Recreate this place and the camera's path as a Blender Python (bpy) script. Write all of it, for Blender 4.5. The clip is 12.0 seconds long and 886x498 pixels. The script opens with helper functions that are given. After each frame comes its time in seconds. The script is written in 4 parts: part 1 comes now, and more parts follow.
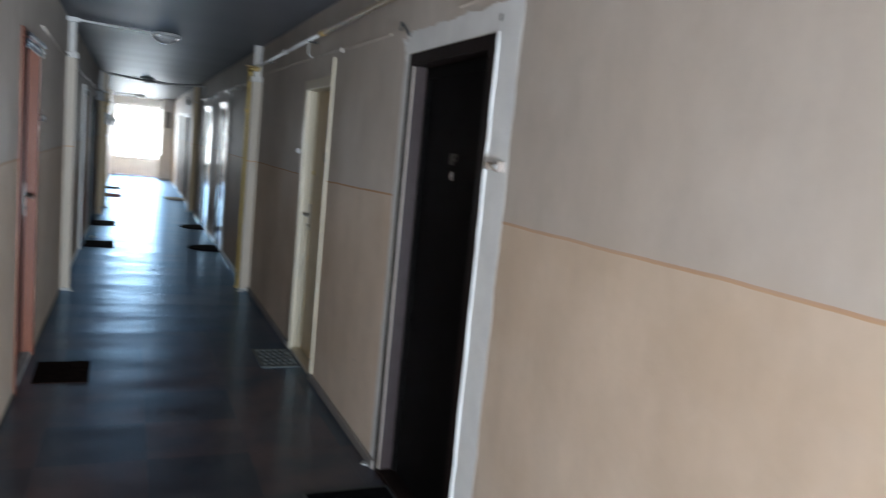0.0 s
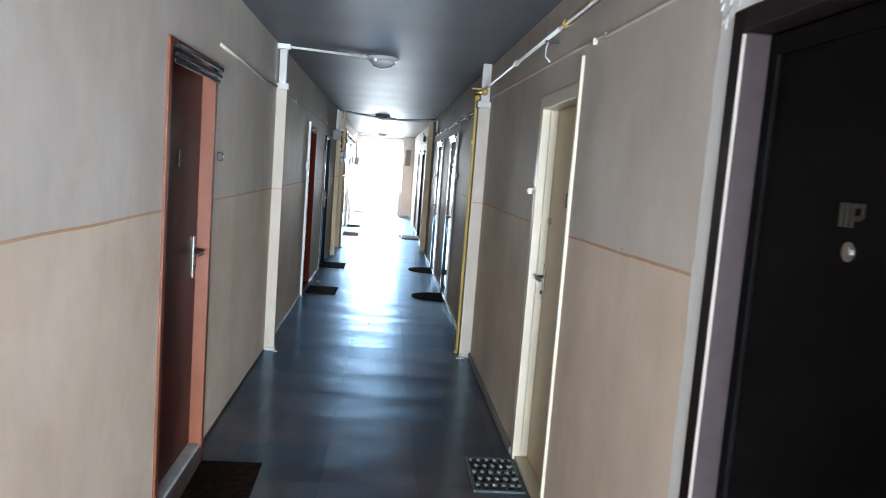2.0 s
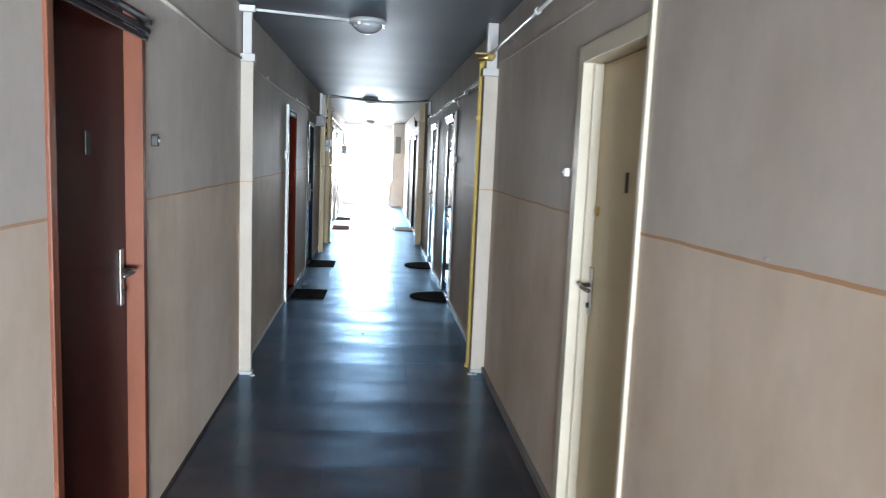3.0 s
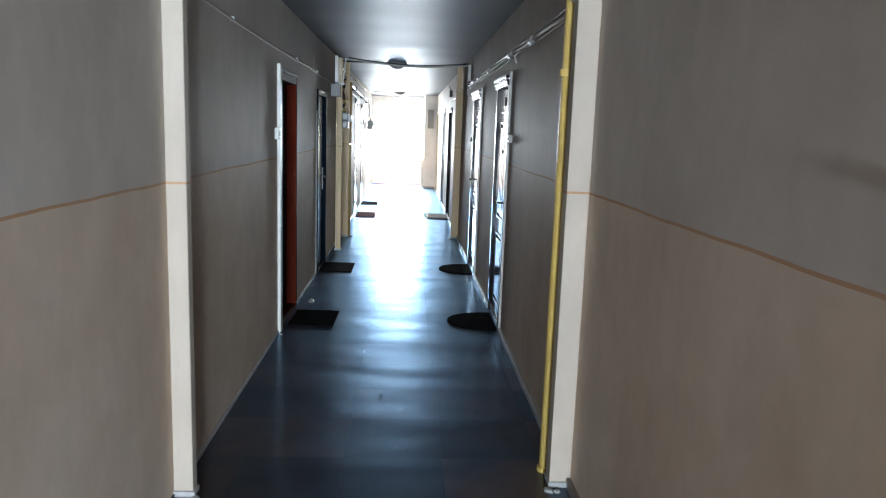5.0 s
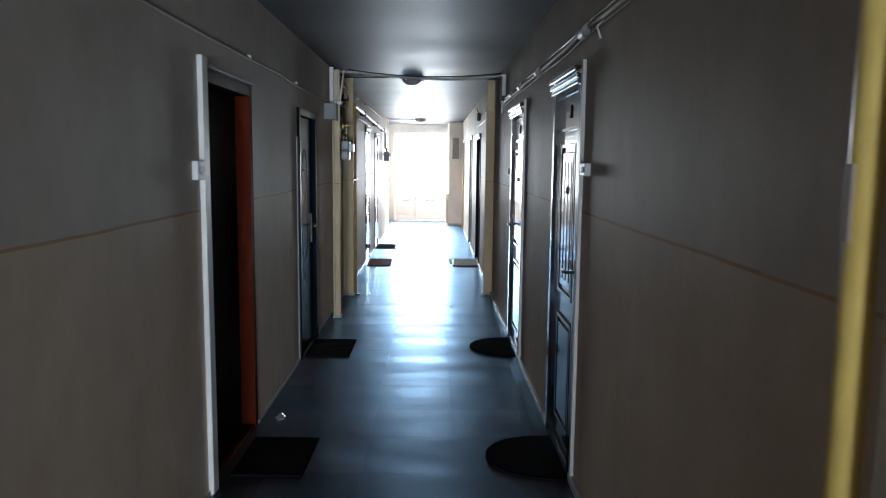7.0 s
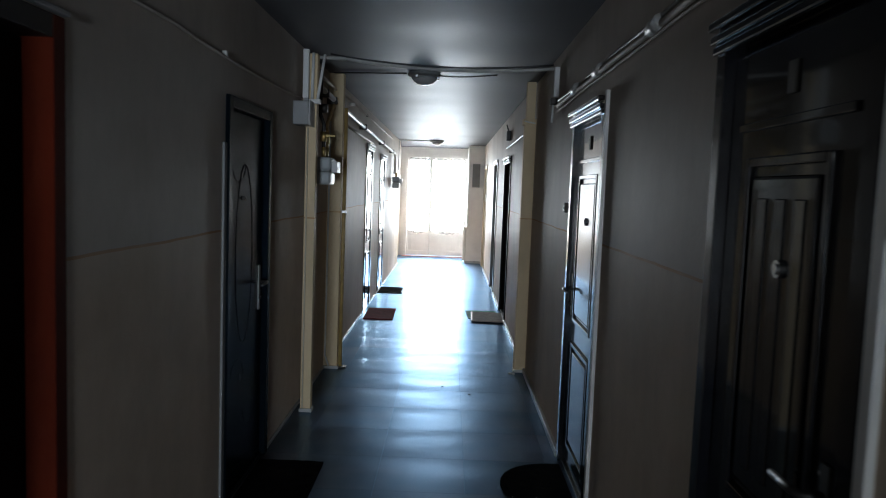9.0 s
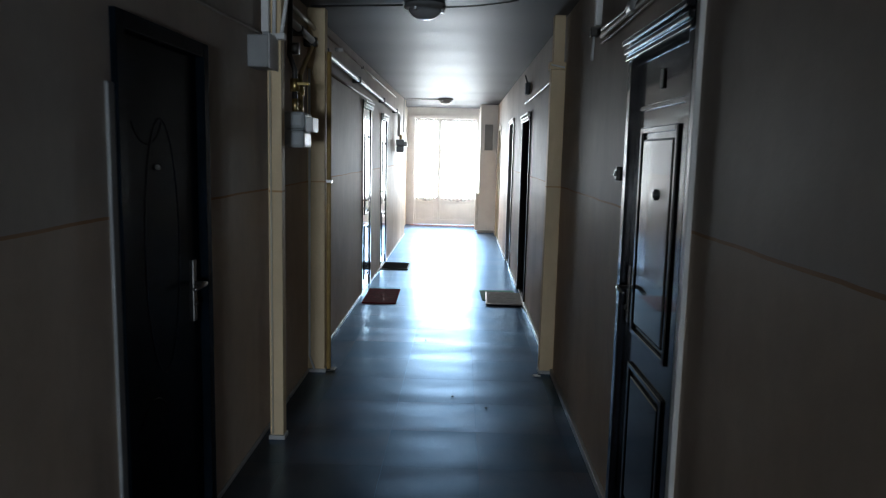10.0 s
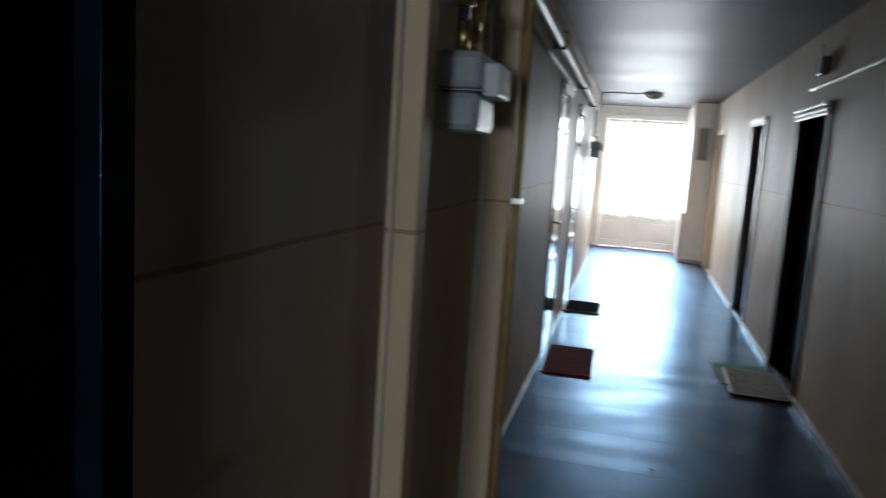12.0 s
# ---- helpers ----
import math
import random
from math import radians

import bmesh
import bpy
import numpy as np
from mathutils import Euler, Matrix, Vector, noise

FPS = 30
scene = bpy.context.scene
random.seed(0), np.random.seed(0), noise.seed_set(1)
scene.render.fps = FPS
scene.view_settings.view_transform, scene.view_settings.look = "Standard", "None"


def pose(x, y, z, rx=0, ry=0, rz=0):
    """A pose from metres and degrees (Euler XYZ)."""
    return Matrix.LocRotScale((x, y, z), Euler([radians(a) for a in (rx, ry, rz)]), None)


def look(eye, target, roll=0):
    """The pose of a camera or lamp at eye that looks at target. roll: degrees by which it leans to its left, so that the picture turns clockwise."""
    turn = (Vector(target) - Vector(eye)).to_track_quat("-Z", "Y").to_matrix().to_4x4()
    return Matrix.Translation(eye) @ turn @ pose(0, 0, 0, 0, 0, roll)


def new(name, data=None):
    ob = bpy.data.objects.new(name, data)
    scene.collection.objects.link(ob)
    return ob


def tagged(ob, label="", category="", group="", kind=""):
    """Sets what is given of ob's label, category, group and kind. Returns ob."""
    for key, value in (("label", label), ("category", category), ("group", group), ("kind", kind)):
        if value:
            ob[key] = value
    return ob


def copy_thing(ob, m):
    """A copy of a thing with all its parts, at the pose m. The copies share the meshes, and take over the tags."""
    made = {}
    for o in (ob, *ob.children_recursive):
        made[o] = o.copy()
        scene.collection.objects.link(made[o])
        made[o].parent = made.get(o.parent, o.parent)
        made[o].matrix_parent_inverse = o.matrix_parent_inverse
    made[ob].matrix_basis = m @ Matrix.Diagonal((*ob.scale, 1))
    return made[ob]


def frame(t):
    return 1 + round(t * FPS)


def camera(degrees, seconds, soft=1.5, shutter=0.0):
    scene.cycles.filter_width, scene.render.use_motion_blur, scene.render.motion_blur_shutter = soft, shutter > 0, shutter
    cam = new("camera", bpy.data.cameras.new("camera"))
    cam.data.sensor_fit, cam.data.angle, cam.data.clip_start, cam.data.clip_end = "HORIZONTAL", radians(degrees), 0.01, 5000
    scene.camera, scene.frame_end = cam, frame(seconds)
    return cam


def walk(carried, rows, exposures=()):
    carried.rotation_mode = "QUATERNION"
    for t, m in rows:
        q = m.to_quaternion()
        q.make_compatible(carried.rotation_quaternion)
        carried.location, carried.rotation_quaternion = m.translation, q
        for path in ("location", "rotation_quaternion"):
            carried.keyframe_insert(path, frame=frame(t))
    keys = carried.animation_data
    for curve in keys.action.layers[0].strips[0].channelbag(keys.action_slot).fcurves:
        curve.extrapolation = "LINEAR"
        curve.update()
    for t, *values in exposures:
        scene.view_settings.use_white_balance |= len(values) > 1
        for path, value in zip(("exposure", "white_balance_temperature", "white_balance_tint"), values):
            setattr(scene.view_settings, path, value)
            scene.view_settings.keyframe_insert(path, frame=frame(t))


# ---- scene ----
# camera and walk
cam = camera(62.6, 12.0, soft=1.0, shutter=0.4)
PATH = [
    (0, (0.272, 0.345, 1.584), (1.067, 2.163, 1.333), 5.6),
    (0.5, (0.436, 0.662, 1.635), (0.799, 2.617, 1.422), 5.0),
    (0.8, (0.51, 0.837, 1.612), (0.741, 2.81, 1.378), 4.3),
    (1, (0.541, 1.009, 1.62), (0.778, 2.983, 1.406), 4.0),
    (1.5, (0.561, 1.408, 1.605), (0.783, 3.384, 1.388), 3.5),
    (2, (0.62, 1.846, 1.604), (0.79, 3.827, 1.387), 4.4),
    (2.5, (0.598, 2.326, 1.591), (0.829, 4.297, 1.344), 4.4),
    (3, (0.613, 2.825, 1.561), (0.805, 4.8, 1.312), 2.4),
    (3.2, (0.62, 3.016, 1.552), (0.772, 4.993, 1.285), 1.9),
    (4.8, (0.655, 4.713, 1.554), (0.761, 6.687, 1.25), 2.2),
    (5, (0.669, 4.901, 1.591), (0.774, 6.872, 1.269), 2.0),
    (5.5, (0.709, 5.445, 1.597), (0.722, 7.422, 1.295), 1.1),
    (6, (0.69, 6.014, 1.579), (0.762, 7.991, 1.283), 2.3),
    (6.5, (0.727, 6.578, 1.572), (0.789, 8.561, 1.32), 1.3),
    (7, (0.75, 7.12, 1.579), (0.778, 9.105, 1.338), 0.6),
    (7.5, (0.778, 7.67, 1.589), (0.854, 9.656, 1.364), 0.9),
    (7.7, (0.768, 7.947, 1.598), (0.812, 9.941, 1.452), 1.6),
    (9.3, (0.745, 9.738, 1.573), (0.73, 11.73, 1.392), 2.1),
    (9.5, (0.752, 9.987, 1.579), (0.754, 11.975, 1.357), 1.9),
    (10, (0.758, 10.555, 1.564), (0.714, 12.537, 1.301), 1.3),
    (10.5, (0.694, 11.156, 1.528), (0.679, 13.128, 1.196), 2.4),
    (11, (0.6, 11.797, 1.527), (0.54, 13.772, 1.22), 2.5),
    (11.2, (0.53, 12.02, 1.528), (0.352, 13.987, 1.204), 2.6),
    (11.5, (0.436, 12.364, 1.516), (0.252, 14.332, 1.216), 3.0),
    (12, (0.263, 12.843, 1.521), (-0.219, 14.765, 1.253), 3.7),
]
EXPOSURES = [(0.0, -0.3), (0.6, 0.0), (1.5, 0.65), (2.5, 1.0), (3.0, 1.06), (5.0, 0.92), (5.6, 0.72), (6.5, 0.52), (7.5, 0.14), (9.5, -0.32), (12.0, -0.5)]
walk(cam, [(t, look(eye, target, roll)) for t, eye, target, roll in PATH], EXPOSURES)

# plan: the corridor runs along y, between the two long walls
L, R, H, END, BACK = -0.293, 1.453, 2.50, 26.29, -2.6
T = 0.20

# world, sun and daylight
world = bpy.data.worlds.new("sky")
world.use_nodes = True
scene.world = world
wn = world.node_tree.nodes
sky = wn.new("ShaderNodeTexSky")
sky.sky_type, sky.sun_disc = "NISHITA", False
sky.sun_elevation, sky.sun_rotation = radians(48), radians(200)
wn["Background"].inputs[1].default_value = 0.12
world.node_tree.links.new(sky.outputs[0], wn["Background"].inputs[0])
sun = new("sun", bpy.data.lights.new("sun", "SUN"))
sun.data.energy, sun.data.angle, sun.data.color = 3.0, radians(0.5), (1.0, 0.95, 0.88)
sun.matrix_world = look((-8, -20, 30), (0, 3, 0))


def daylight(name, eye, target, w, h, power, colour):
    lamp = new(name, bpy.data.lights.new(name, "AREA"))
    lamp.data.shape, lamp.data.size, lamp.data.size_y = "RECTANGLE", w, h
    lamp.data.energy, lamp.data.color = power, colour
    lamp.matrix_world = look(eye, target)
    return lamp


daylight("end_daylight", (0.46, END + 0.45, 1.42), (0.46, END - 6, -1.6), 1.6, 2.0, 415.0, (0.84, 0.93, 1.0)).data.spread = radians(105)
daylight("lobby_daylight", (1.15, BACK - 0.12, 0.58), (1.15, 9, 0.2), 1.9, 0.9, 850.0, (0.715, 0.85, 1.0))


# materials
def material(name, base, rough=0.6, metal=0.0, vary=0.12, scale=6.0, grain=0.0, grain_scale=220.0, bump=0.0, spec=0.5, coat=0.0, coat_rough=0.12, stretch=(1, 1, 1)):
    m = bpy.data.materials.new(name)
    m.use_nodes = True
    nt = m.node_tree
    n, l = nt.nodes, nt.links
    p = n["Principled BSDF"]
    co = n.new("ShaderNodeNewGeometry")
    mp = n.new("ShaderNodeMapping")
    mp.inputs["Scale"].default_value = stretch
    l.new(co.outputs["Position"], mp.inputs["Vector"])
    big = n.new("ShaderNodeTexNoise")
    big.inputs["Scale"].default_value, big.inputs["Detail"].default_value = scale, 5
    fine = n.new("ShaderNodeTexNoise")
    fine.inputs["Scale"].default_value, fine.inputs["Detail"].default_value = grain_scale, 3
    l.new(mp.outputs[0], big.inputs["Vector"])
    l.new(mp.outputs[0], fine.inputs["Vector"])
    mix = n.new("ShaderNodeMix")
    mix.data_type, mix.blend_type = "RGBA", "MIX"
    mix.inputs[6].default_value = (*[c * (1 - vary) for c in base], 1)
    mix.inputs[7].default_value = (*[min(1, c * (1 + vary)) for c in base], 1)
    ramp = n.new("ShaderNodeMapRange")
    ramp.inputs[1].default_value, ramp.inputs[2].default_value = 0.3, 0.7
    l.new(big.outputs["Fac"], ramp.inputs[0])
    add = n.new("ShaderNodeMath")
    add.operation = "MULTIPLY_ADD"
    add.inputs[1].default_value, add.inputs[2].default_value = grain, -grain / 2
    l.new(fine.outputs["Fac"], add.inputs[0])
    fac = n.new("ShaderNodeMath")
    fac.operation, fac.use_clamp = "ADD", True
    l.new(ramp.outputs[0], fac.inputs[0])
    l.new(add.outputs[0], fac.inputs[1])
    l.new(fac.outputs[0], mix.inputs[0])
    l.new(mix.outputs[2], p.inputs["Base Color"])
    rr = n.new("ShaderNodeMapRange")
    rr.inputs[3].default_value, rr.inputs[4].default_value = max(0.02, rough - 0.07), min(1, rough + 0.07)
    l.new(big.outputs["Fac"], rr.inputs[0])
    l.new(rr.outputs[0], p.inputs["Roughness"])
    p.inputs["Metallic"].default_value = metal
    p.inputs["Specular IOR Level"].default_value = spec
    p.inputs["Coat Weight"].default_value = coat
    p.inputs["Coat Roughness"].default_value = coat_rough
    if bump:
        b = n.new("ShaderNodeBump")
        b.inputs["Strength"].default_value, b.inputs["Distance"].default_value = 1.0, bump
        both = n.new("ShaderNodeMath")
        both.operation = "MULTIPLY_ADD"
        both.inputs[1].default_value = 0.25
        l.new(fine.outputs["Fac"], both.inputs[0])
        l.new(big.outputs["Fac"], both.inputs[2])
        l.new(both.outputs[0], b.inputs["Height"])
        l.new(b.outputs[0], p.inputs["Normal"])
    return m


LINE_Z = 1.345


def wall_paint():
    """Two coats of oil paint, peach below and greyish white above, with a hand-drawn ochre line between."""
    m = material("wall_paint", (0.6, 0.55, 0.5), 0.60, vary=0.05, scale=1.3, bump=0.0028, grain_scale=60, spec=0.09)
    n, l = m.node_tree.nodes, m.node_tree.links
    p = n["Principled BSDF"]
    geo = n.new("ShaderNodeNewGeometry")
    sep = n.new("ShaderNodeSeparateXYZ")
    l.new(geo.outputs["Position"], sep.inputs[0])
    wob = n.new("ShaderNodeTexNoise")
    wob.inputs["Scale"].default_value, wob.inputs["Detail"].default_value = 2.2, 6
    l.new(geo.outputs["Position"], wob.inputs["Vector"])
    z = n.new("ShaderNodeMath")
    z.operation = "MULTIPLY_ADD"
    z.inputs[1].default_value = 0.016
    l.new(wob.outputs["Fac"], z.inputs[0])
    rise = n.new("ShaderNodeMapRange")
    rise.inputs[1].default_value, rise.inputs[2].default_value = 3.4, 5.2
    rise.inputs[3].default_value, rise.inputs[4].default_value = -0.035, 0.0
    l.new(sep.outputs[1], rise.inputs[0])
    east = n.new("ShaderNodeMath")
    east.operation = "GREATER_THAN"
    east.inputs[1].default_value = 0.5
    l.new(sep.outputs[0], east.inputs[0])
    lift = n.new("ShaderNodeMath")
    lift.operation = "MULTIPLY_ADD"
    l.new(rise.outputs[0], lift.inputs[0])
    l.new(east.outputs[0], lift.inputs[1])
    l.new(sep.outputs[2], lift.inputs[2])
    l.new(lift.outputs[0], z.inputs[2])
    up = n.new("ShaderNodeMath")
    up.operation = "GREATER_THAN"
    up.inputs[1].default_value = LINE_Z + 0.008
    l.new(z.outputs[0], up.inputs[0])
    band = n.new("ShaderNodeMath")
    band.operation = "COMPARE"
    band.inputs[1].default_value, band.inputs[2].default_value = LINE_Z + 0.008, 0.0050
    l.new(z.outputs[0], band.inputs[0])
    stains = n.new("ShaderNodeTexNoise")
    stains.inputs["Scale"].default_value, stains.inputs["Detail"].default_value, stains.inputs["Roughness"].default_value = 0.9, 9, 0.65
    l.new(geo.outputs["Position"], stains.inputs["Vector"])

    def shade(a, b):
        x = n.new("ShaderNodeMix")
        x.data_type = "RGBA"
        x.inputs[6].default_value, x.inputs[7].default_value = (*a, 1), (*b, 1)
        r = n.new("ShaderNodeMapRange")
        r.inputs[1].default_value, r.inputs[2].default_value = 0.35, 0.65
        l.new(stains.outputs["Fac"], r.inputs[0])
        l.new(r.outputs[0], x.inputs[0])
        return x.outputs[2]

    low = shade((0.56, 0.432, 0.322), (0.68, 0.556, 0.447))
    high = shade((0.495, 0.425, 0.360), (0.595, 0.527, 0.463))
    a = n.new("ShaderNodeMix")
    a.data_type = "RGBA"
    l.new(up.outputs[0], a.inputs[0])
    l.new(low, a.inputs[6])
    l.new(high, a.inputs[7])
    c = n.new("ShaderNodeMix")
    c.data_type = "RGBA"
    c.inputs[7].default_value = (0.46, 0.22, 0.08, 1)
    fade = n.new("ShaderNodeMath")
    fade.operation = "MULTIPLY"
    thin = n.new("ShaderNodeMapRange")
    thin.inputs[1].default_value, thin.inputs[2].default_value, thin.inputs[3].default_value, thin.inputs[4].default_value = 0.35, 0.65, 0.45, 0.9
    l.new(stains.outputs["Fac"], thin.inputs[0])
    l.new(thin.outputs[0], fade.inputs[1])
    l.new(band.outputs[0], fade.inputs[0])
    l.new(fade.outputs[0], c.inputs[0])
    l.new(a.outputs[2], c.inputs[6])
    blotch = n.new("ShaderNodeTexNoise")
    blotch.inputs["Scale"].default_value, blotch.inputs["Detail"].default_value, blotch.inputs["Roughness"].default_value = 7.0, 7, 0.7
    runs = n.new("ShaderNodeMapping")
    runs.inputs["Scale"].default_value = (1, 1, 0.45)
    l.new(geo.outputs["Position"], runs.inputs["Vector"])
    l.new(runs.outputs[0], blotch.inputs["Vector"])
    dirt = n.new("ShaderNodeMapRange")
    dirt.inputs[1].default_value, dirt.inputs[2].default_value = 0.3, 0.7
    dirt.inputs[3].default_value, dirt.inputs[4].default_value = 0.915, 1.04
    l.new(blotch.outputs["Fac"], dirt.inputs[0])
    worn = n.new("ShaderNodeMix")
    worn.data_type, worn.blend_type = "RGBA", "MULTIPLY"
    worn.inputs[0].default_value = 1.0
    l.new(c.outputs[2], worn.inputs[6])
    l.new(dirt.outputs[0], worn.inputs[7])
    tall = n.new("ShaderNodeMapping")
    tall.inputs["Scale"].default_value = (1, 1, 0.07)
    l.new(geo.outputs["Position"], tall.inputs["Vector"])
    roller = n.new("ShaderNodeTexNoise")
    roller.inputs["Scale"].default_value, roller.inputs["Detail"].default_value = 1.5, 1
    l.new(tall.outputs[0], roller.inputs["Vector"])
    lap = n.new("ShaderNodeMapRange")
    lap.inputs[1].default_value, lap.inputs[2].default_value, lap.inputs[3].default_value, lap.inputs[4].default_value = 0.35, 0.65, 0.94, 1.05
    l.new(roller.outputs["Fac"], lap.inputs[0])
    coat = n.new("ShaderNodeMix")
    coat.data_type, coat.blend_type = "RGBA", "MULTIPLY"
    coat.inputs[0].default_value = 1.0
    l.new(worn.outputs[2], coat.inputs[6])
    l.new(lap.outputs[0], coat.inputs[7])
    l.new(coat.outputs[2], p.inputs["Base Color"])
    return m


def floor_lino():
    """Dark waxed linoleum: a brown-black body under a wax gloss tinted blue for the sky's reflection, laid over an
    uneven screed.
    """
    m = material("floor_lino", (0.047, 0.031, 0.025), 0.6, vary=0.5, scale=2.6, grain=0.5, grain_scale=90)
    n, l = m.node_tree.nodes, m.node_tree.links
    p = n["Principled BSDF"]
    p.inputs["Specular IOR Level"].default_value = 0.0
    info = n.new("ShaderNodeObjectInfo")
    tone = n.new("ShaderNodeMix")
    tone.data_type = "RGBA"
    tone.inputs[6].default_value, tone.inputs[7].default_value = (0.62, 0.66, 0.70, 1), (1.6, 1.3, 1.15, 1)
    l.new(info.outputs["Random"], tone.inputs[0])
    body = n.new("ShaderNodeMix")
    body.data_type, body.blend_type = "RGBA", "MULTIPLY"
    body.inputs[0].default_value = 1.0
    l.new(p.inputs["Base Color"].links[0].from_socket, body.inputs[6])
    l.new(tone.outputs[2], body.inputs[7])
    l.new(body.outputs[2], p.inputs["Base Color"])
    geo = n.new("ShaderNodeNewGeometry")
    wave = n.new("ShaderNodeTexNoise")
    wave.inputs["Scale"].default_value, wave.inputs["Detail"].default_value, wave.inputs["Roughness"].default_value = 1.7, 1, 0.35
    lie = n.new("ShaderNodeMapping")
    lie.inputs["Scale"].default_value = (0.65, 1.45, 1.0)
    l.new(geo.outputs["Position"], lie.inputs["Vector"])
    l.new(lie.outputs[0], wave.inputs["Vector"])
    b = n.new("ShaderNodeBump")
    b.inputs["Strength"].default_value, b.inputs["Distance"].default_value = 1.0, 0.013
    l.new(wave.outputs["Fac"], b.inputs["Height"])
    scuff = n.new("ShaderNodeTexNoise")
    scuff.inputs["Scale"].default_value, scuff.inputs["Detail"].default_value, scuff.inputs["Roughness"].default_value = 3.0, 3, 0.5
    l.new(geo.outputs["Position"], scuff.inputs["Vector"])
    fine, broad, both, wax = (n.new("ShaderNodeBsdfGlossy"), n.new("ShaderNodeBsdfGlossy"), n.new("ShaderNodeMixShader"), n.new("ShaderNodeMixShader"))
    # blue of the reflected daylight is put into both gloss colours
    for g, colour, lo, hi in ((fine, (0.62, 0.83, 1.0, 1), 0.14, 0.20), (broad, (0.43, 0.68, 1.0, 1), 0.31, 0.39)):
        g.inputs["Color"].default_value = colour
        r = n.new("ShaderNodeMapRange")
        r.inputs[1].default_value, r.inputs[2].default_value, r.inputs[3].default_value, r.inputs[4].default_value = 0.35, 0.65, lo, hi
        l.new(scuff.outputs["Fac"], r.inputs[0])
        l.new(r.outputs[0], g.inputs["Roughness"])
        l.new(b.outputs[0], g.inputs["Normal"])
    both.inputs[0].default_value = 0.6
    l.new(fine.outputs[0], both.inputs[1])
    l.new(broad.outputs[0], both.inputs[2])
    fr = n.new("ShaderNodeFresnel")
    fr.inputs["IOR"].default_value = 1.86
    l.new(fr.outputs[0], wax.inputs[0])
    l.new(p.outputs[0], wax.inputs[1])
    l.new(both.outputs[0], wax.inputs[2])
    l.new(wax.outputs[0], n["Material Output"].inputs[0])
    return m


def ceiling_gloss():
    """Grey oil paint with a satin sheen over slabs that ripple across the corridor."""
    m = material("ceiling_paint", (0.128, 0.127, 0.138), 0.5, vary=0.12, scale=1.1, grain=0.15, grain_scale=60, spec=0.05)
    n, l = m.node_tree.nodes, m.node_tree.links
    geo, run_x = n.new("ShaderNodeNewGeometry"), n.new("ShaderNodeMapping")
    run_x.inputs["Scale"].default_value = (0.32, 1.0, 1.0)
    l.new(geo.outputs["Position"], run_x.inputs["Vector"])
    ripple = n.new("ShaderNodeTexNoise")
    ripple.inputs["Scale"].default_value, ripple.inputs["Detail"].default_value, ripple.inputs["Roughness"].default_value = 1.1, 0, 0.4
    l.new(run_x.outputs[0], ripple.inputs["Vector"])
    b = n.new("ShaderNodeBump")
    b.inputs["Strength"].default_value, b.inputs["Distance"].default_value = 1.0, 0.030
    l.new(ripple.outputs["Fac"], b.inputs["Height"])
    l.new(b.outputs[0], n["Principled BSDF"].inputs["Normal"])
    return m


def glass_mat():
    m = bpy.data.materials.new("window_glass")
    m.use_nodes = True
    p = m.node_tree.nodes["Principled BSDF"]
    p.inputs["Base Color"].default_value = (0.97, 0.98, 0.98, 1)
    p.inputs["Transmission Weight"].default_value = 1.0
    p.inputs["Roughness"].default_value = 0.0
    p.inputs["IOR"].default_value = 1.45
    return m


def gauze_mat():
    m = bpy.data.materials.new("sheer_curtain")
    m.use_nodes = True
    n, l = m.node_tree.nodes, m.node_tree.links
    n.remove(n["Principled BSDF"])
    tr, tl, df = n.new("ShaderNodeBsdfTransparent"), n.new("ShaderNodeBsdfTranslucent"), n.new("ShaderNodeBsdfDiffuse")
    tl.inputs[0].default_value = (0.9, 0.9, 0.88, 1)
    df.inputs[0].default_value = (0.85, 0.84, 0.8, 1)
    a, b = n.new("ShaderNodeMixShader"), n.new("ShaderNodeMixShader")
    a.inputs[0].default_value, b.inputs[0].default_value = 0.4, 0.45
    l.new(tl.outputs[0], a.inputs[1])
    l.new(df.outputs[0], a.inputs[2])
    l.new(tr.outputs[0], b.inputs[1])
    l.new(a.outputs[0], b.inputs[2])
    l.new(b.outputs[0], n["Material Output"].inputs[0])
    return m


PAINT = wall_paint()
LINO = floor_lino()
GLASS = glass_mat()
GAUZE = gauze_mat()
CEIL = ceiling_gloss()
PLASTER = material("white_plaster", (0.74, 0.73, 0.71), 0.75, vary=0.06, scale=9, bump=0.004, grain_scale=70)
CREAM = material("cream_gloss_paint", (0.64, 0.56, 0.42), 0.35, vary=0.06, scale=4, grain=0.2, bump=0.0006)
CREAM_LEAF = material("cream_door_paint", (0.54, 0.41, 0.225), 0.40, vary=0.08, scale=3, grain=0.2, bump=0.0008)
WHITE = material("white_gloss_paint", (0.74, 0.72, 0.67), 0.38, vary=0.06, scale=6, grain=0.2, bump=0.0006)
PILASTER = material("pilaster_paint", (0.53, 0.50, 0.46), 0.5, vary=0.06, scale=5, bump=0.0015, grain_scale=90)
BLACK_STEEL = material("black_brown_steel", (0.004, 0.0035, 0.0035), 0.6, spec=0.05, vary=0.25, scale=8, grain=0.4, bump=0.0004)
BROWN_FRAME = material("dark_brown_frame", (0.012, 0.007, 0.006), 0.6, spec=0.1, vary=0.2, scale=8, grain=0.4, bump=0.0004)
MAUVE = material("mauve_brown_lacquer", (0.036, 0.025, 0.025), 0.5, spec=0.22, vary=0.15, scale=14, grain=0.6, bump=0.0005)
RED_LEAF = material("red_brown_veneer", (0.036, 0.0065, 0.004), 0.36, spec=0.12, vary=0.3, scale=7, grain=0.5, bump=0.0004, stretch=(1, 1, 0.12))
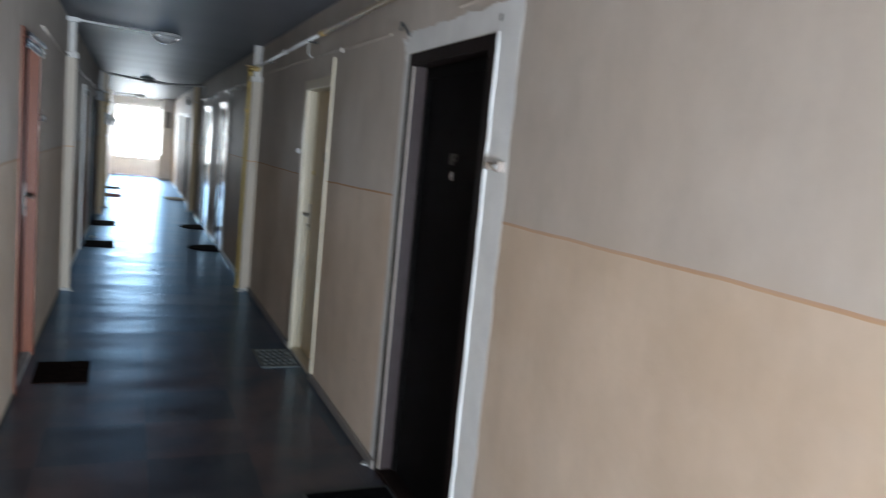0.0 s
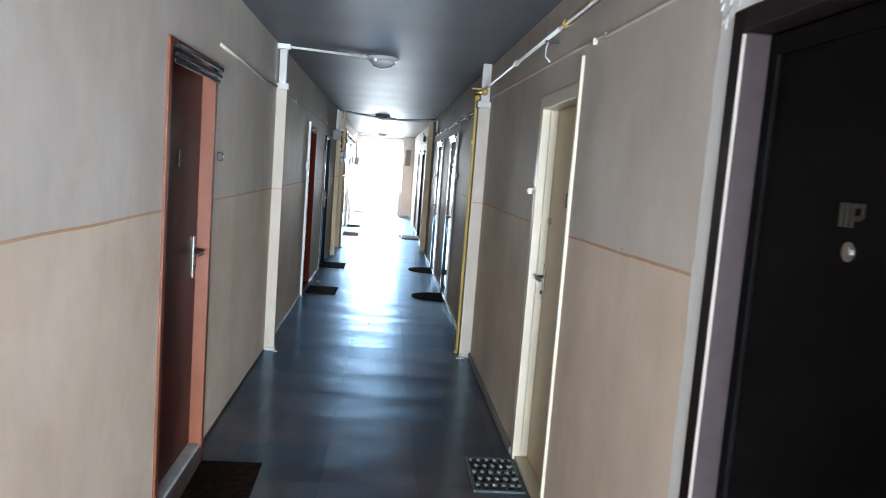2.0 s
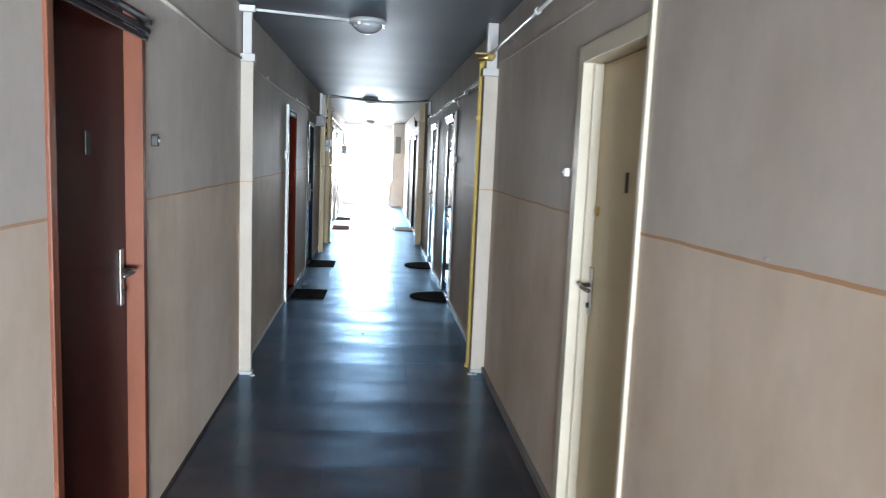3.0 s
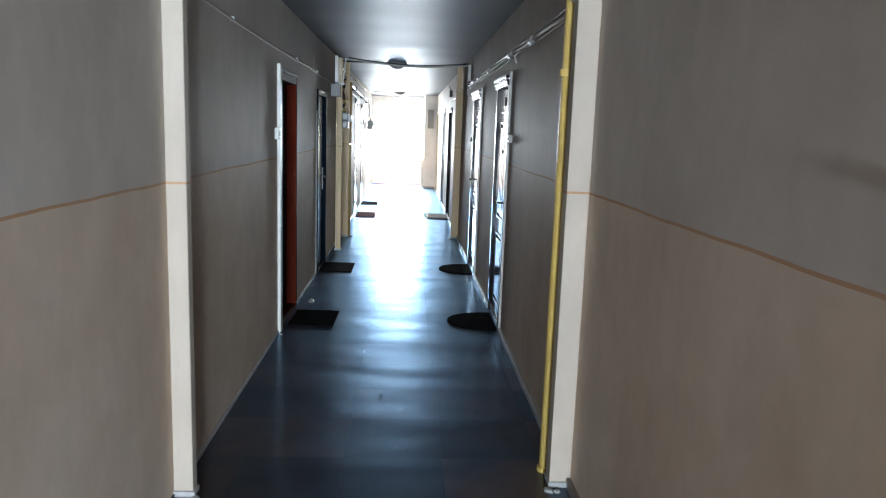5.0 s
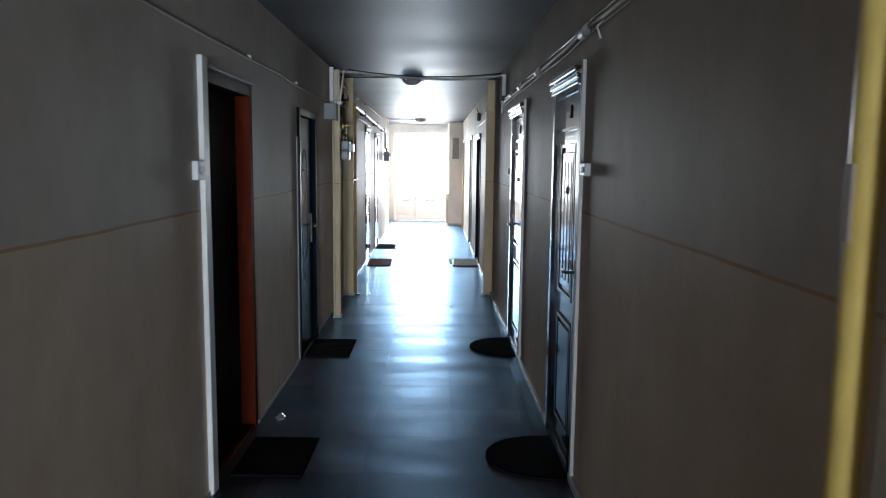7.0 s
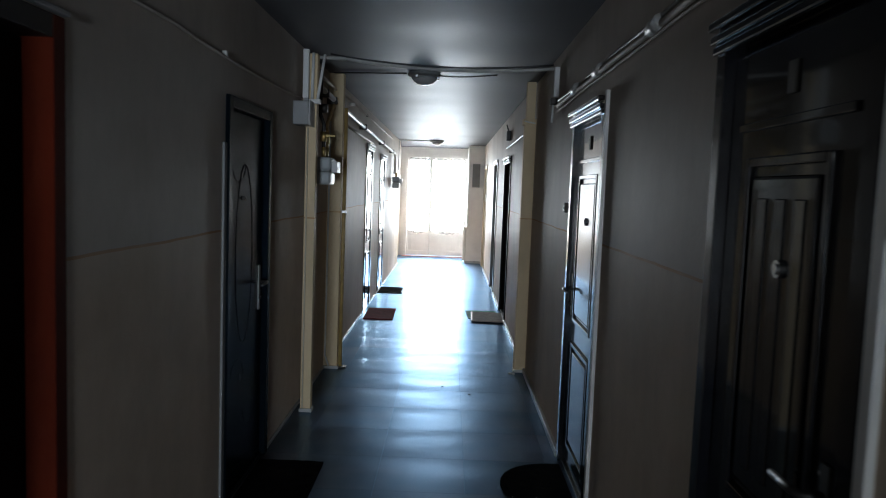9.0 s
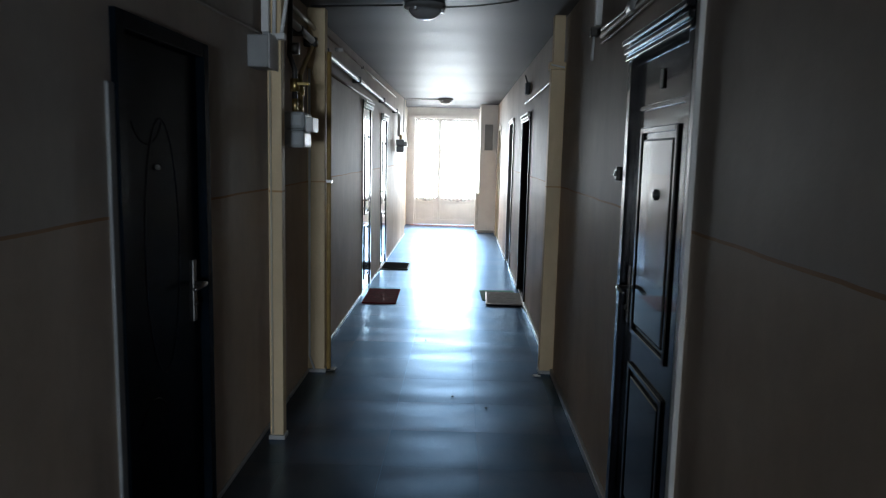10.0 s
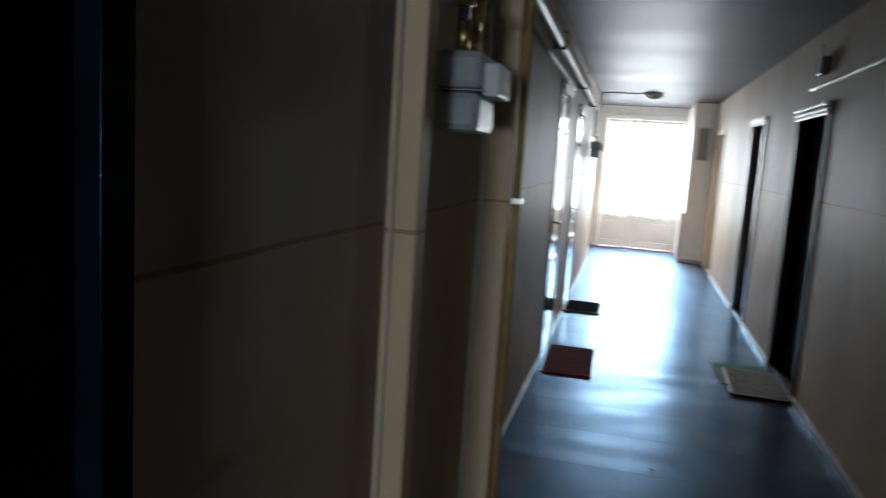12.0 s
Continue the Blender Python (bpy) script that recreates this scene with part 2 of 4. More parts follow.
RED_DARK = material("dark_red_jamb", (0.075, 0.010, 0.004), 0.7, spec=0.03, vary=0.25, scale=9, grain=0.4, stretch=(1, 1, 0.12))
RED_FRAME = material("orange_brown_frame", (0.135, 0.040, 0.018), 0.4, spec=0.25, vary=0.2, scale=9, grain=0.4, bump=0.0004, stretch=(1, 1, 0.12))
DARK_GLOSS = material("dark_gloss_door", (0.004, 0.004, 0.006), 0.2, spec=0.4, vary=0.2, scale=8, grain=0.3, coat=1.0, coat_rough=0.06)
TEAL_DARK = material("blue_black_door", (0.003, 0.0055, 0.008), 0.24, spec=0.14, vary=0.2, scale=8, grain=0.3)
GREY_DOOR = material("grey_brown_door", (0.16, 0.14, 0.12), 0.35, vary=0.15, scale=6, grain=0.3)
DARK_GLOSS.node_tree.nodes["Principled BSDF"].inputs["Coat IOR"].default_value = 1.65
TEAL_DARK.node_tree.nodes["Principled BSDF"].inputs["IOR"].default_value = 1.2
TEAL_DARK.node_tree.nodes["Principled BSDF"].inputs["Specular Tint"].default_value = (0.30, 0.58, 1.0, 1)
CHROME = material("brushed_steel", (0.68, 0.67, 0.65), 0.25, metal=1.0, vary=0.05)
SATIN = material("worn_satin_steel", (0.36, 0.34, 0.32), 0.38, metal=1.0, vary=0.12, scale=25)
NICKEL = material("dull_nickel", (0.05, 0.045, 0.037), 0.6, spec=0.2, metal=0.0, vary=0.1, scale=30)
BRASS = material("aged_brass", (0.55, 0.40, 0.16), 0.38, metal=1.0, vary=0.15, scale=30)
YELLOW = material("yellow_gas_paint", (0.60, 0.42, 0.12), 0.38, vary=0.1, scale=12, bump=0.0006, grain=0.2)
OCHRE = material("dirty_ochre_paint", (0.40, 0.265, 0.095), 0.45, vary=0.2, scale=10, bump=0.0006, grain=0.3)
PIPE_WHITE = material("white_pipe_paint", (0.72, 0.70, 0.66), 0.30, vary=0.07, scale=10, bump=0.0006)
BELL_CREAM = material("old_cream_plastic", (0.33, 0.27, 0.23), 0.45, vary=0.06)
END_CREAM = material("end_door_paint", (0.84, 0.82, 0.79), 0.4, vary=0.05, scale=5, grain=0.2, bump=0.0006)
WRAP = material("dusty_white_tape", (0.40, 0.385, 0.36), 0.42, vary=0.12, scale=18, bump=0.002)
GREY_PLASTIC = material("grey_plastic", (0.45, 0.45, 0.44), 0.42, vary=0.05)
JB_GREY = material("dusty_grey_plastic", (0.26, 0.26, 0.255), 0.5, vary=0.08)
WHITE_PLASTIC = material("white_plastic", (0.72, 0.71, 0.68), 0.40, vary=0.05)
BLACK_CABLE = material("black_cable", (0.02, 0.02, 0.022), 0.45, vary=0.1)
DARK_IRON = material("dark_iron", (0.05, 0.045, 0.04), 0.5, metal=0.6, vary=0.2, scale=20)
METER = material("meter_grey_enamel", (0.36, 0.38, 0.375), 0.35, vary=0.06, scale=8)
MAT_DARK = material("charcoal_mat", (0.007, 0.007, 0.008), 0.93, vary=0.3, scale=20, grain=0.8, grain_scale=400, bump=0.003, spec=0.03)
MAT_BROWN = material("brown_mat", (0.015, 0.0095, 0.008), 0.93, vary=0.3, scale=20, grain=0.8, grain_scale=400, bump=0.003, spec=0.04)
MAT_RED = material("red_mat", (0.13, 0.014, 0.020), 0.93, vary=0.2, scale=20, grain=0.6, grain_scale=400, bump=0.003, spec=0.04)
MAT_GREEN = material("green_mat", (0.03, 0.17, 0.11), 0.85, vary=0.2, scale=20, grain=0.6, grain_scale=300, bump=0.002, spec=0.3)
MAT_BEIGE = material("beige_mat", (0.20, 0.17, 0.13), 0.9, vary=0.2, scale=20, grain=0.6, grain_scale=300, bump=0.002, spec=0.2)
MAT_GREY = material("grey_rubber", (0.05, 0.06, 0.06), 0.6, vary=0.15, scale=20, grain=0.4)
MAT_KNOB = material("grey_rubber_knob", (0.15, 0.17, 0.17), 0.5, vary=0.15, scale=20)
for fibre, ior in ((MAT_DARK, 1.10), (MAT_BROWN, 1.08), (MAT_RED, 1.25)):
    fibre.node_tree.nodes["Principled BSDF"].inputs["IOR"].default_value = ior
SKIRT = material("skirting_paint", (0.48, 0.46, 0.44), 0.30, vary=0.14, scale=5, grain=0.3)
SKIRT_GREY = material("skirting_grey_paint", (0.21, 0.185, 0.17), 0.42, vary=0.18, scale=5, grain=0.3)
SKIRT_DARK = material("skirting_dark_edge", (0.035, 0.031, 0.029), 0.5, vary=0.2, scale=6, grain=0.3)
GROUND = material("ground_gravel", (0.12, 0.11, 0.09), 0.9, vary=0.3, scale=0.2)
CONCRETE = material("threshold_concrete", (0.42, 0.42, 0.41), 0.6, vary=0.2, scale=15, bump=0.001)
LAMP_GLASS = material("lamp_opal_glass", (0.42, 0.42, 0.42), 0.08, vary=0.03, spec=0.8, coat=1.0, coat_rough=0.03)
BRICK_RED = material("brick_red_paint", (0.30, 0.10, 0.06), 0.6, vary=0.2, scale=12, grain=0.4)
FOIL = material("crumpled_foil", (0.7, 0.7, 0.7), 0.3, metal=0.8, vary=0.1)


# mesh helpers
def thing(name, x, y, z, label, category, kind="", group=""):
    ob = new(name)
    ob.empty_display_size = 0.1
    ob.location = (x, y, z)
    ob["base"] = (x, y, z)
    return tagged(ob, label, category, group, kind)


def part(name, bm, mat, parent=None, label="", smooth=False):
    """Links a bmesh, given in world metres, as one mesh under a thing or a part."""
    base = Vector(parent["base"]) if parent else Vector((0, 0, 0))
    bmesh.ops.recalc_face_normals(bm, faces=bm.faces)
    bm.transform(Matrix.Translation(-base))
    me = bpy.data.meshes.new(name)
    bm.to_mesh(me)
    bm.free()
    me.materials.append(mat)
    if smooth:
        for f in me.polygons:
            f.use_smooth = True
    ob = new(name, me)
    if parent:
        ob.parent = parent
        ob["base"] = tuple(base)
    if label:
        ob["label"] = label
    return ob


def solo(name, bm, mat, label, category, kind="", group="", smooth=False):
    return tagged(part(name, bm, mat, None, smooth=smooth), label, category, group, kind)


def box(bm, x0, x1, y0, y1, z0, z1, bevel=0.0):
    x0, x1, y0, y1, z0, z1 = min(x0, x1), max(x0, x1), min(y0, y1), max(y0, y1), min(z0, z1), max(z0, z1)
    m = Matrix.LocRotScale(((x0 + x1) / 2, (y0 + y1) / 2, (z0 + z1) / 2), None, (x1 - x0, y1 - y0, z1 - z0))
    vs = bmesh.ops.create_cube(bm, size=1.0, matrix=m)["verts"]
    if bevel:
        es = list({e for v in vs for e in v.link_edges})
        bmesh.ops.bevel(bm, geom=es, offset=bevel, segments=2, affect="EDGES", profile=0.5)
    return bm


def boxes(*dims, bevel=0.0):
    bm = bmesh.new()
    for d in dims:
        box(bm, *d, bevel=bevel)
    return bm


def tube(bm, pts, r, seg=10):
    """A round bar along a line of points, with mitred bends and closed ends."""
    pts = [Vector(p) for p in pts]
    rings = []
    side = None
    for i, p in enumerate(pts):
        a = (p - pts[i - 1]).normalized() if i else None
        b = (pts[i + 1] - p).normalized() if i < len(pts) - 1 else None
        d = ((a or b) + (b or a)).normalized()
        if side is None:
            side = d.cross(Vector((0, 0, 1)))
            if side.length < 0.1:
                side = d.cross(Vector((1, 0, 0)))
        side = (side - d * side.dot(d)).normalized()
        up = d.cross(side).normalized()
        rings.append([bm.verts.new(p + r * (math.cos(k * math.tau / seg) * side + math.sin(k * math.tau / seg) * up)) for k in range(seg)])
    for q, w in zip(rings, rings[1:]):
        for k in range(seg):
            bm.faces.new((q[k], q[(k + 1) % seg], w[(k + 1) % seg], w[k]))
    bm.faces.new(rings[0][::-1])
    bm.faces.new(rings[-1])
    return bm


def tubes(*runs, r=0.01, seg=10):
    bm = bmesh.new()
    for pts in runs:
        tube(bm, pts, r, seg)
    return bm


def lathe(bm, profile, centre, seg=24):
    """A turned shape about the upright axis; profile: radius, height pairs."""
    c = Vector(centre)
    rings = [[bm.verts.new(c + Vector((r * math.cos(k * math.tau / seg), r * math.sin(k * math.tau / seg), z))) for k in range(seg)] for r, z in profile]
    for q, w in zip(rings, rings[1:]):
        for k in range(seg):
            bm.faces.new((q[k], q[(k + 1) % seg], w[(k + 1) % seg], w[k]))
    bm.faces.new(rings[0][::-1])
    bm.faces.new(rings[-1])
    return bm


def disc_x(bm, x, y, z, r, thick, out, seg=16):
    """A round boss on a wall that faces along x."""
    return tube(bm, [(x, y, z), (x + out * thick, y, z)], r, seg)


def wall_x(side, d):
    """The x that lies d metres inside a long wall's face (minus: out in the corridor)."""
    return R + d if side == "R" else L - d


# ---- the large structure ----
LOBBY_Y, LOBBY_X = -0.1, 4.2
EAST = [(2.742, 3.633, 2.04), (5.067, 5.852, 2.035), (10.585, 11.356, 2.03), (12.78, 13.64, 2.03), (18.02, 18.98, 1.99), (20.38, 21.25, 2.04), (23.62, 24.42, 2.06)]
WEST = [(4.945, 5.80, 2.06), (10.48, 11.35, 1.985), (12.75, 13.55, 1.97), (18.33, 19.05, 2.10), (20.10, 20.85, 2.05)]


def long_wall(name, side, gaps, y, y1, label):
    bm = bmesh.new()
    a, b = wall_x(side, 0), wall_x(side, T)
    for g0, g1, top in gaps:
        box(bm, a, b, y, g0, 0, H)
        box(bm, a, b, g0, g1, top, H)
        y = g1
    box(bm, a, b, y, y1, 0, H)
    return solo(name, bm, PAINT, label, "wall", "structure")


long_wall("wall_east", "R", EAST, LOBBY_Y, END + 0.5, "two-tone oil-painted corridor wall with ochre line")
long_wall("wall_west", "L", WEST, BACK, 24.3, "two-tone oil-painted corridor wall with ochre line, scuffed")
solo("wall_west_recess", boxes((L - 0.12, L - 0.12 - T, 24.3 - T, END + 0.5, 0, H)), PAINT, "short set-back wall beside the glazed end door", "wall", "structure")
floor = solo("floor", boxes((L - T, R + T, BACK - T, 0.1, -0.2, 0), (L - T, R + T, 0.1, END + 0.5, -0.2, -0.003), (R + T, LOBBY_X + T, BACK - T, LOBBY_Y + T, -0.2, 0)), LINO, "dark waxed tile floor of the corridor, slightly wavy", "floor", "structure")
solo("ceiling", boxes((L - T - 0.12, R + T, BACK - T, END + 0.5, H, H + T), (R + T, LOBBY_X + T, BACK - T, LOBBY_Y + T, H, H + T)), CEIL, "grey-white painted corridor ceiling with uneven sheen", "ceiling", "structure")

DX0, DX1, DTOP = -0.27, 1.12, 2.32
solo("wall_north", boxes((L - 0.12, DX0, END, END + T, 0, H), (DX1, R, END, END + T, 0, H), (DX0, DX1, END, END + T, DTOP, H)), END_CREAM, "cream end wall round the glazed double door", "wall", "structure")
WX0, WX1, WZ0, WZ1 = 0.15, 2.15, 0.10, 1.50
solo("wall_south", boxes((L - T, WX0, BACK - T, BACK, 0, H), (WX1, LOBBY_X + T, BACK - T, BACK, 0, H), (WX0, WX1, BACK - T, BACK, WZ1, H), (WX0, WX1, BACK - T, BACK, 0, WZ0)), PAINT, "plain lobby wall with a wide window behind the walk", "wall", "structure")
solo("wall_lobby_east", boxes((LOBBY_X, LOBBY_X + T, BACK, LOBBY_Y + T, 0, H)), PAINT, "plain side wall of the lobby", "wall", "structure")
solo("wall_lobby_north", boxes((R + T, LOBBY_X, LOBBY_Y, LOBBY_Y + T, 0, H)), PAINT, "plain lobby wall beside the corridor mouth", "wall", "structure")
back = thing("window_1", (WX0 + WX1) / 2, BACK - 0.1, WZ0, "wide white-framed window that lights the lobby", "window", "structure")
F0, F1 = BACK - 0.10, BACK - 0.04
part("window_frame", boxes((WX0, WX0 + 0.06, F0, F1, WZ0, WZ1), (WX1 - 0.06, WX1, F0, F1, WZ0, WZ1), (WX0 + 0.06, WX1 - 0.06, F0, F1, WZ0, WZ0 + 0.06), (WX0 + 0.06, WX1 - 0.06, F0, F1, WZ1 - 0.06, WZ1), (1.12, 1.18, F0, F1, WZ0 + 0.06, WZ1 - 0.06)), WHITE, back)
for a, b in ((WX0 + 0.06, 1.12), (1.18, WX1 - 0.06)):
    part("pane", boxes((a, b, BACK - 0.075, BACK - 0.070, WZ0 + 0.06, WZ1 - 0.06)), GLASS, back).visible_shadow = False
solo("ground", boxes((-400, 400, -400, 400, -6.2, -6.0)), GROUND, "open ground outside the building", "ground", "structure")


# pilasters beside the pipe runs
def pilaster(x0, x1, y0, y1, z1, label, cap=True, coat=None):
    t = thing("pilaster", (x0 + x1) / 2, y0, 0, label, "pilaster", "structure")
    part("shaft", boxes((x0, x1, y0, y1, 0.0, z1), bevel=0.004), coat or PAINT_PIL, t)
    if cap:
        part("cap", boxes((x0 - 0.012, x1 + 0.012, y0 - 0.012, y1, z1, z1 + 0.05), bevel=0.004), coat or PILASTER, t)
        part("upper_shaft", boxes((x0 + 0.012, x1 - 0.012, y0 + 0.004, y1 - 0.004, z1 + 0.05, H), bevel=0.003), coat or PILASTER, t)
    part("foot", boxes((x0 - 0.006, x1 + 0.01, y0 - 0.012, y1, 0, 0.025), bevel=0.003), CONCRETE, t, "chipped pale foot")
    return t


def pilaster_paint(name, lower, upper):
    """The pilasters carry the wall's line, over a paler coat."""
    m = PAINT.copy()
    m.name = name
    for nd in m.node_tree.nodes:
        if nd.bl_idname == "ShaderNodeMix" and not nd.inputs[6].is_linked and not nd.inputs[7].is_linked:
            warm = nd.inputs[6].default_value[2] < 0.40
            a, b = lower if warm else upper
            nd.inputs[6].default_value, nd.inputs[7].default_value = (*a, 1), (*b, 1)
    return m


PAINT_PIL = pilaster_paint("pilaster_two_tone", ((0.48, 0.41, 0.33), (0.54, 0.47, 0.385)), ((0.50, 0.475, 0.435), (0.56, 0.535, 0.495)))
PIL_CREAM = pilaster_paint("pilaster_cream", ((0.68, 0.52, 0.32), (0.74, 0.58, 0.37)), ((0.66, 0.58, 0.44), (0.72, 0.64, 0.50)))
pilaster(L, L + 0.082, 7.87, 7.93, 2.14, "pale boxed pilaster with cap opposite the yellow gas pipe")
pilaster(R - 0.098, R, 7.985, 8.07, 2.14, "pale boxed pilaster with cap beside the yellow gas pipe")
pilaster(L + 0.053, L + 0.125, 14.32, 14.39, H - 0.06, "slim cream pilaster under the junction box", cap=False, coat=PIL_CREAM)
pilaster(L, L + 0.12, 15.54, 15.64, H, "cream pilaster behind the gas meter", cap=False, coat=PIL_CREAM)
pilaster(R - 0.098, R, 15.65, 15.75, 2.14, "cream pilaster with a cap on the wall", cap=True, coat=PIL_CREAM)


# skirting strips between the doors
def skirting(side, gaps, y, y1, out, h, mat, label):
    for g0, g1, _ in (*gaps, (y1, y1, 0)):
        if g0 - y > 0.05:
            solo("baseboard", boxes((wall_x(side, 0), wall_x(side, -out), y, g0, 0, h), bevel=0.002), mat, label, "skirting", "structure")
        y = g1


skirting("R", EAST[:2], LOBBY_Y, 7.985, 0.020, 0.045, SKIRT_GREY, "low grey-brown painted skirting strip")
skirting("R", EAST[2:], 8.07, 24.95, 0.022, 0.040, SKIRT, "low worn pale skirting strip")
skirting("L", WEST[:1], BACK, 7.87, 0.007, 0.016, SKIRT_DARK, "thin dark edge along the wall foot")
skirting("L", WEST[1:], 7.93, 24.3, 0.010, 0.025, SKIRT, "low worn pale skirting strip")

# ---- doors ----
def handle(parent, side, y, z, d, toward, mat=None, plate=0.22):
    """A lever on a long plate; d: depth of the leaf's face; toward: the way the lever points along y."""
    mat = mat or CHROME
    x = wall_x(side, d)
    out = -1 if side == "R" else 1
    h = part("door_handle", boxes((x, x + out * 0.008, y - 0.018, y + 0.018, z - plate * 0.62, z + plate * 0.38), bevel=0.003), mat, parent)
    part("lever", tubes([(x, y, z), (x + out * 0.05, y, z), (x + out * 0.055, y + toward * 0.03, z), (x + out * 0.05, y + toward * 0.12, z - 0.004)], r=0.009), mat, h, smooth=True)
    bm = bmesh.new()
    disc_x(bm, x, y, z - 0.085, 0.011, 0.016, out)
    part("keyhole", bm, DARK_IRON, h)
    return h


def moulding(side, d, y0, y1, z0, z1, w=0.022, t=0.012):
    """A rectangular raised frame on a leaf."""
    a, b = wall_x(side, d), wall_x(side, d - t)
    return boxes((a, b, y0, y0 + w, z0, z1), (a, b, y1 - w, y1, z0, z1), (a, b, y0 + w, y1 - w, z0, z0 + w), (a, b, y0 + w, y1 - w, z1 - w, z1), bevel=0.004)


def oval(bm, side, d, y, z, ry, rz, r, a0=0.0, a1=math.tau, n=40):
    x = wall_x(side, d)
    tube(bm, [(x, y + ry * math.cos(a0 + (a1 - a0) * k / n), z + rz * math.sin(a0 + (a1 - a0) * k / n)) for k in range(n + 1)], r, 6)


def door(number, side, y0, y1, top, label, casing, leaf, cw=0.06, proud=0.015, ld=0.06, near=None, far=None, sill=None, depth=0.14, head=None, ncw=None):
    t = thing("door_%d" % number, wall_x(side, 0), (y0 + y1) / 2, 0, label, "door", "structure")
    o, i, ncw = wall_x(side, -proud), wall_x(side, depth), ncw or cw
    part("near_jamb", boxes((o, i, y0, y0 + ncw, 0, top), bevel=0.003), near or casing, t)
    part("far_jamb", boxes((o, i, y1 - cw, y1, 0, top), bevel=0.003), far or casing, t)
    part("header", boxes((o, i, y0 + ncw, y1 - cw, top - cw, top), bevel=0.003), head or casing, t)
    part("threshold", boxes((wall_x(side, 0.0), wall_x(side, depth), y0 + ncw, y1 - cw, -0.01, 0.022), bevel=0.003), sill or casing, t)
    lf = part("leaf", boxes((wall_x(side, ld), wall_x(side, ld + 0.045), y0 + ncw + 0.003, y1 - cw - 0.003, 0.026, top - cw - 0.003), bevel=0.002), leaf, t)
    part("backing", boxes((wall_x(side, depth + 0.002), wall_x(side, T), y0, y1, 0, top)), BROWN_FRAME, t)
    return t, lf


def peephole(lf, side, d, y, z, mat=None, r=0.016):
    bm = bmesh.new()
    disc_x(bm, wall_x(side, d), y, z, r, 0.01, -1 if side == "R" else 1)
    disc_x(bm, wall_x(side, d - 0.01), y, z, r * 0.6, 0.004, -1 if side == "R" else 1)
    part("peephole", bm, mat or CHROME, lf, "round metal peephole")


def header_steps(t, side, y0, y1, top, mat, proud=0.015):
    for k, (h, w) in enumerate(((0.0, 0.030), (-0.034, 0.022), (-0.060, 0.014))):
        z = top + h
        part("cornice_strip", boxes((wall_x(side, -proud), wall_x(side, -proud - w), y0, y1, z - 0.024, z), bevel=0.006), mat, t)


def panel_door(lf, side, ld, a, b, top):
    """Two raised fields with mouldings: a tall upper one and a lower one."""
    lo, hi = a + 0.13, b - 0.13
    part("upper_moulding", moulding(side, ld, lo, hi, 0.86, top - 0.30), DARK_GLOSS, lf)
    part("upper_field", boxes((wall_x(side, ld), wall_x(side, ld - 0.010), lo + 0.045, hi - 0.045, 0.905, top - 0.345), bevel=0.008), DARK_GLOSS, lf)
    part("lower_moulding", moulding(side, ld, lo, hi, 0.14, 0.74), DARK_GLOSS, lf)
    part("lower_field", boxes((wall_x(side, ld), wall_x(side, ld - 0.010), lo + 0.045, hi - 0.045, 0.185, 0.695), bevel=0.008), DARK_GLOSS, lf)
    part("rail", boxes((wall_x(side, ld), wall_x(side, ld - 0.008), a + 0.07, b - 0.07, top - 0.235, top - 0.215), bevel=0.003), DARK_GLOSS, lf)


# near black-brown steel door in its fresh plaster surround
d1, l1 = door(1, "R", 2.742, 3.633, 2.04, "near-black steel door in dark brown frame, fresh white plaster round it", BROWN_FRAME, BLACK_STEEL, cw=0.055, proud=0.006, ld=0.075)
part("reveal_strip", boxes((R + 0.002, R + 0.066, 3.570, 3.5775, 0.03, 1.98)), MAUVE, d1, "mauve-brown lacquered reveal")
part("inner_stop", boxes((R + 0.062, R + 0.075, 2.815, 2.86, 0.03, 1.98), (R + 0.062, R + 0.075, 3.53, 3.57, 0.03, 1.98), (R + 0.062, R + 0.075, 2.86, 3.53, 1.93, 1.98), bevel=0.003), BLACK_STEEL, d1)
part("worn_edge", boxes((R - 0.0065, R + 0.003, 3.5735, 3.580, 0.03, 1.98), bevel=0.002), BELL_CREAM, d1, "pale rubbed edge of the reveal")
peephole(l1, "R", 0.075, 3.18, 1.505, r=0.02)
NX0, NX1 = R + 0.075, R + 0.070
part("number", boxes((NX0, NX1, 3.222, 3.232, 1.551, 1.600), (NX0, NX1, 3.205, 3.214, 1.551, 1.600), bevel=0.002), NICKEL, l1, "two worn metal strokes")
part("number", boxes((NX0, NX1, 3.188, 3.197, 1.551, 1.600), (NX0, NX1, 3.165, 3.188, 1.590, 1.600), (NX0, NX1, 3.165, 3.188, 1.565, 1.576), (NX0, NX1, 3.158, 3.166, 1.570, 1.600), bevel=0.002), NICKEL, l1, "worn metal door number")

# cream door
d2, l2 = door(2, "R", 5.067, 5.852, 2.035, "cream gloss-painted wooden door with brass lock", CREAM, CREAM_LEAF, cw=0.07, proud=0.012, ld=0.07, near=WHITE, ncw=0.014)
part("near_trim", boxes((R, R - 0.015, 5.045, 5.066, 0, 2.145), bevel=0.003), CREAM, d2, "narrow cream edge strip")
part("stop_strip", boxes((R + 0.03, R + 0.069, 5.757, 5.781, 0.03, 1.96), bevel=0.002), CREAM, d2)
handle(l2, "R", 5.745, 1.06, 0.07, -1, SATIN, 0.2)
peephole(l2, "R", 0.07, 5.72, 1.37, BRASS, 0.019)
part("letter_plate", boxes((R + 0.07, R + 0.062, 5.385, 5.405, 1.46, 1.535), bevel=0.002), DARK_IRON, l2, "small dark plate")

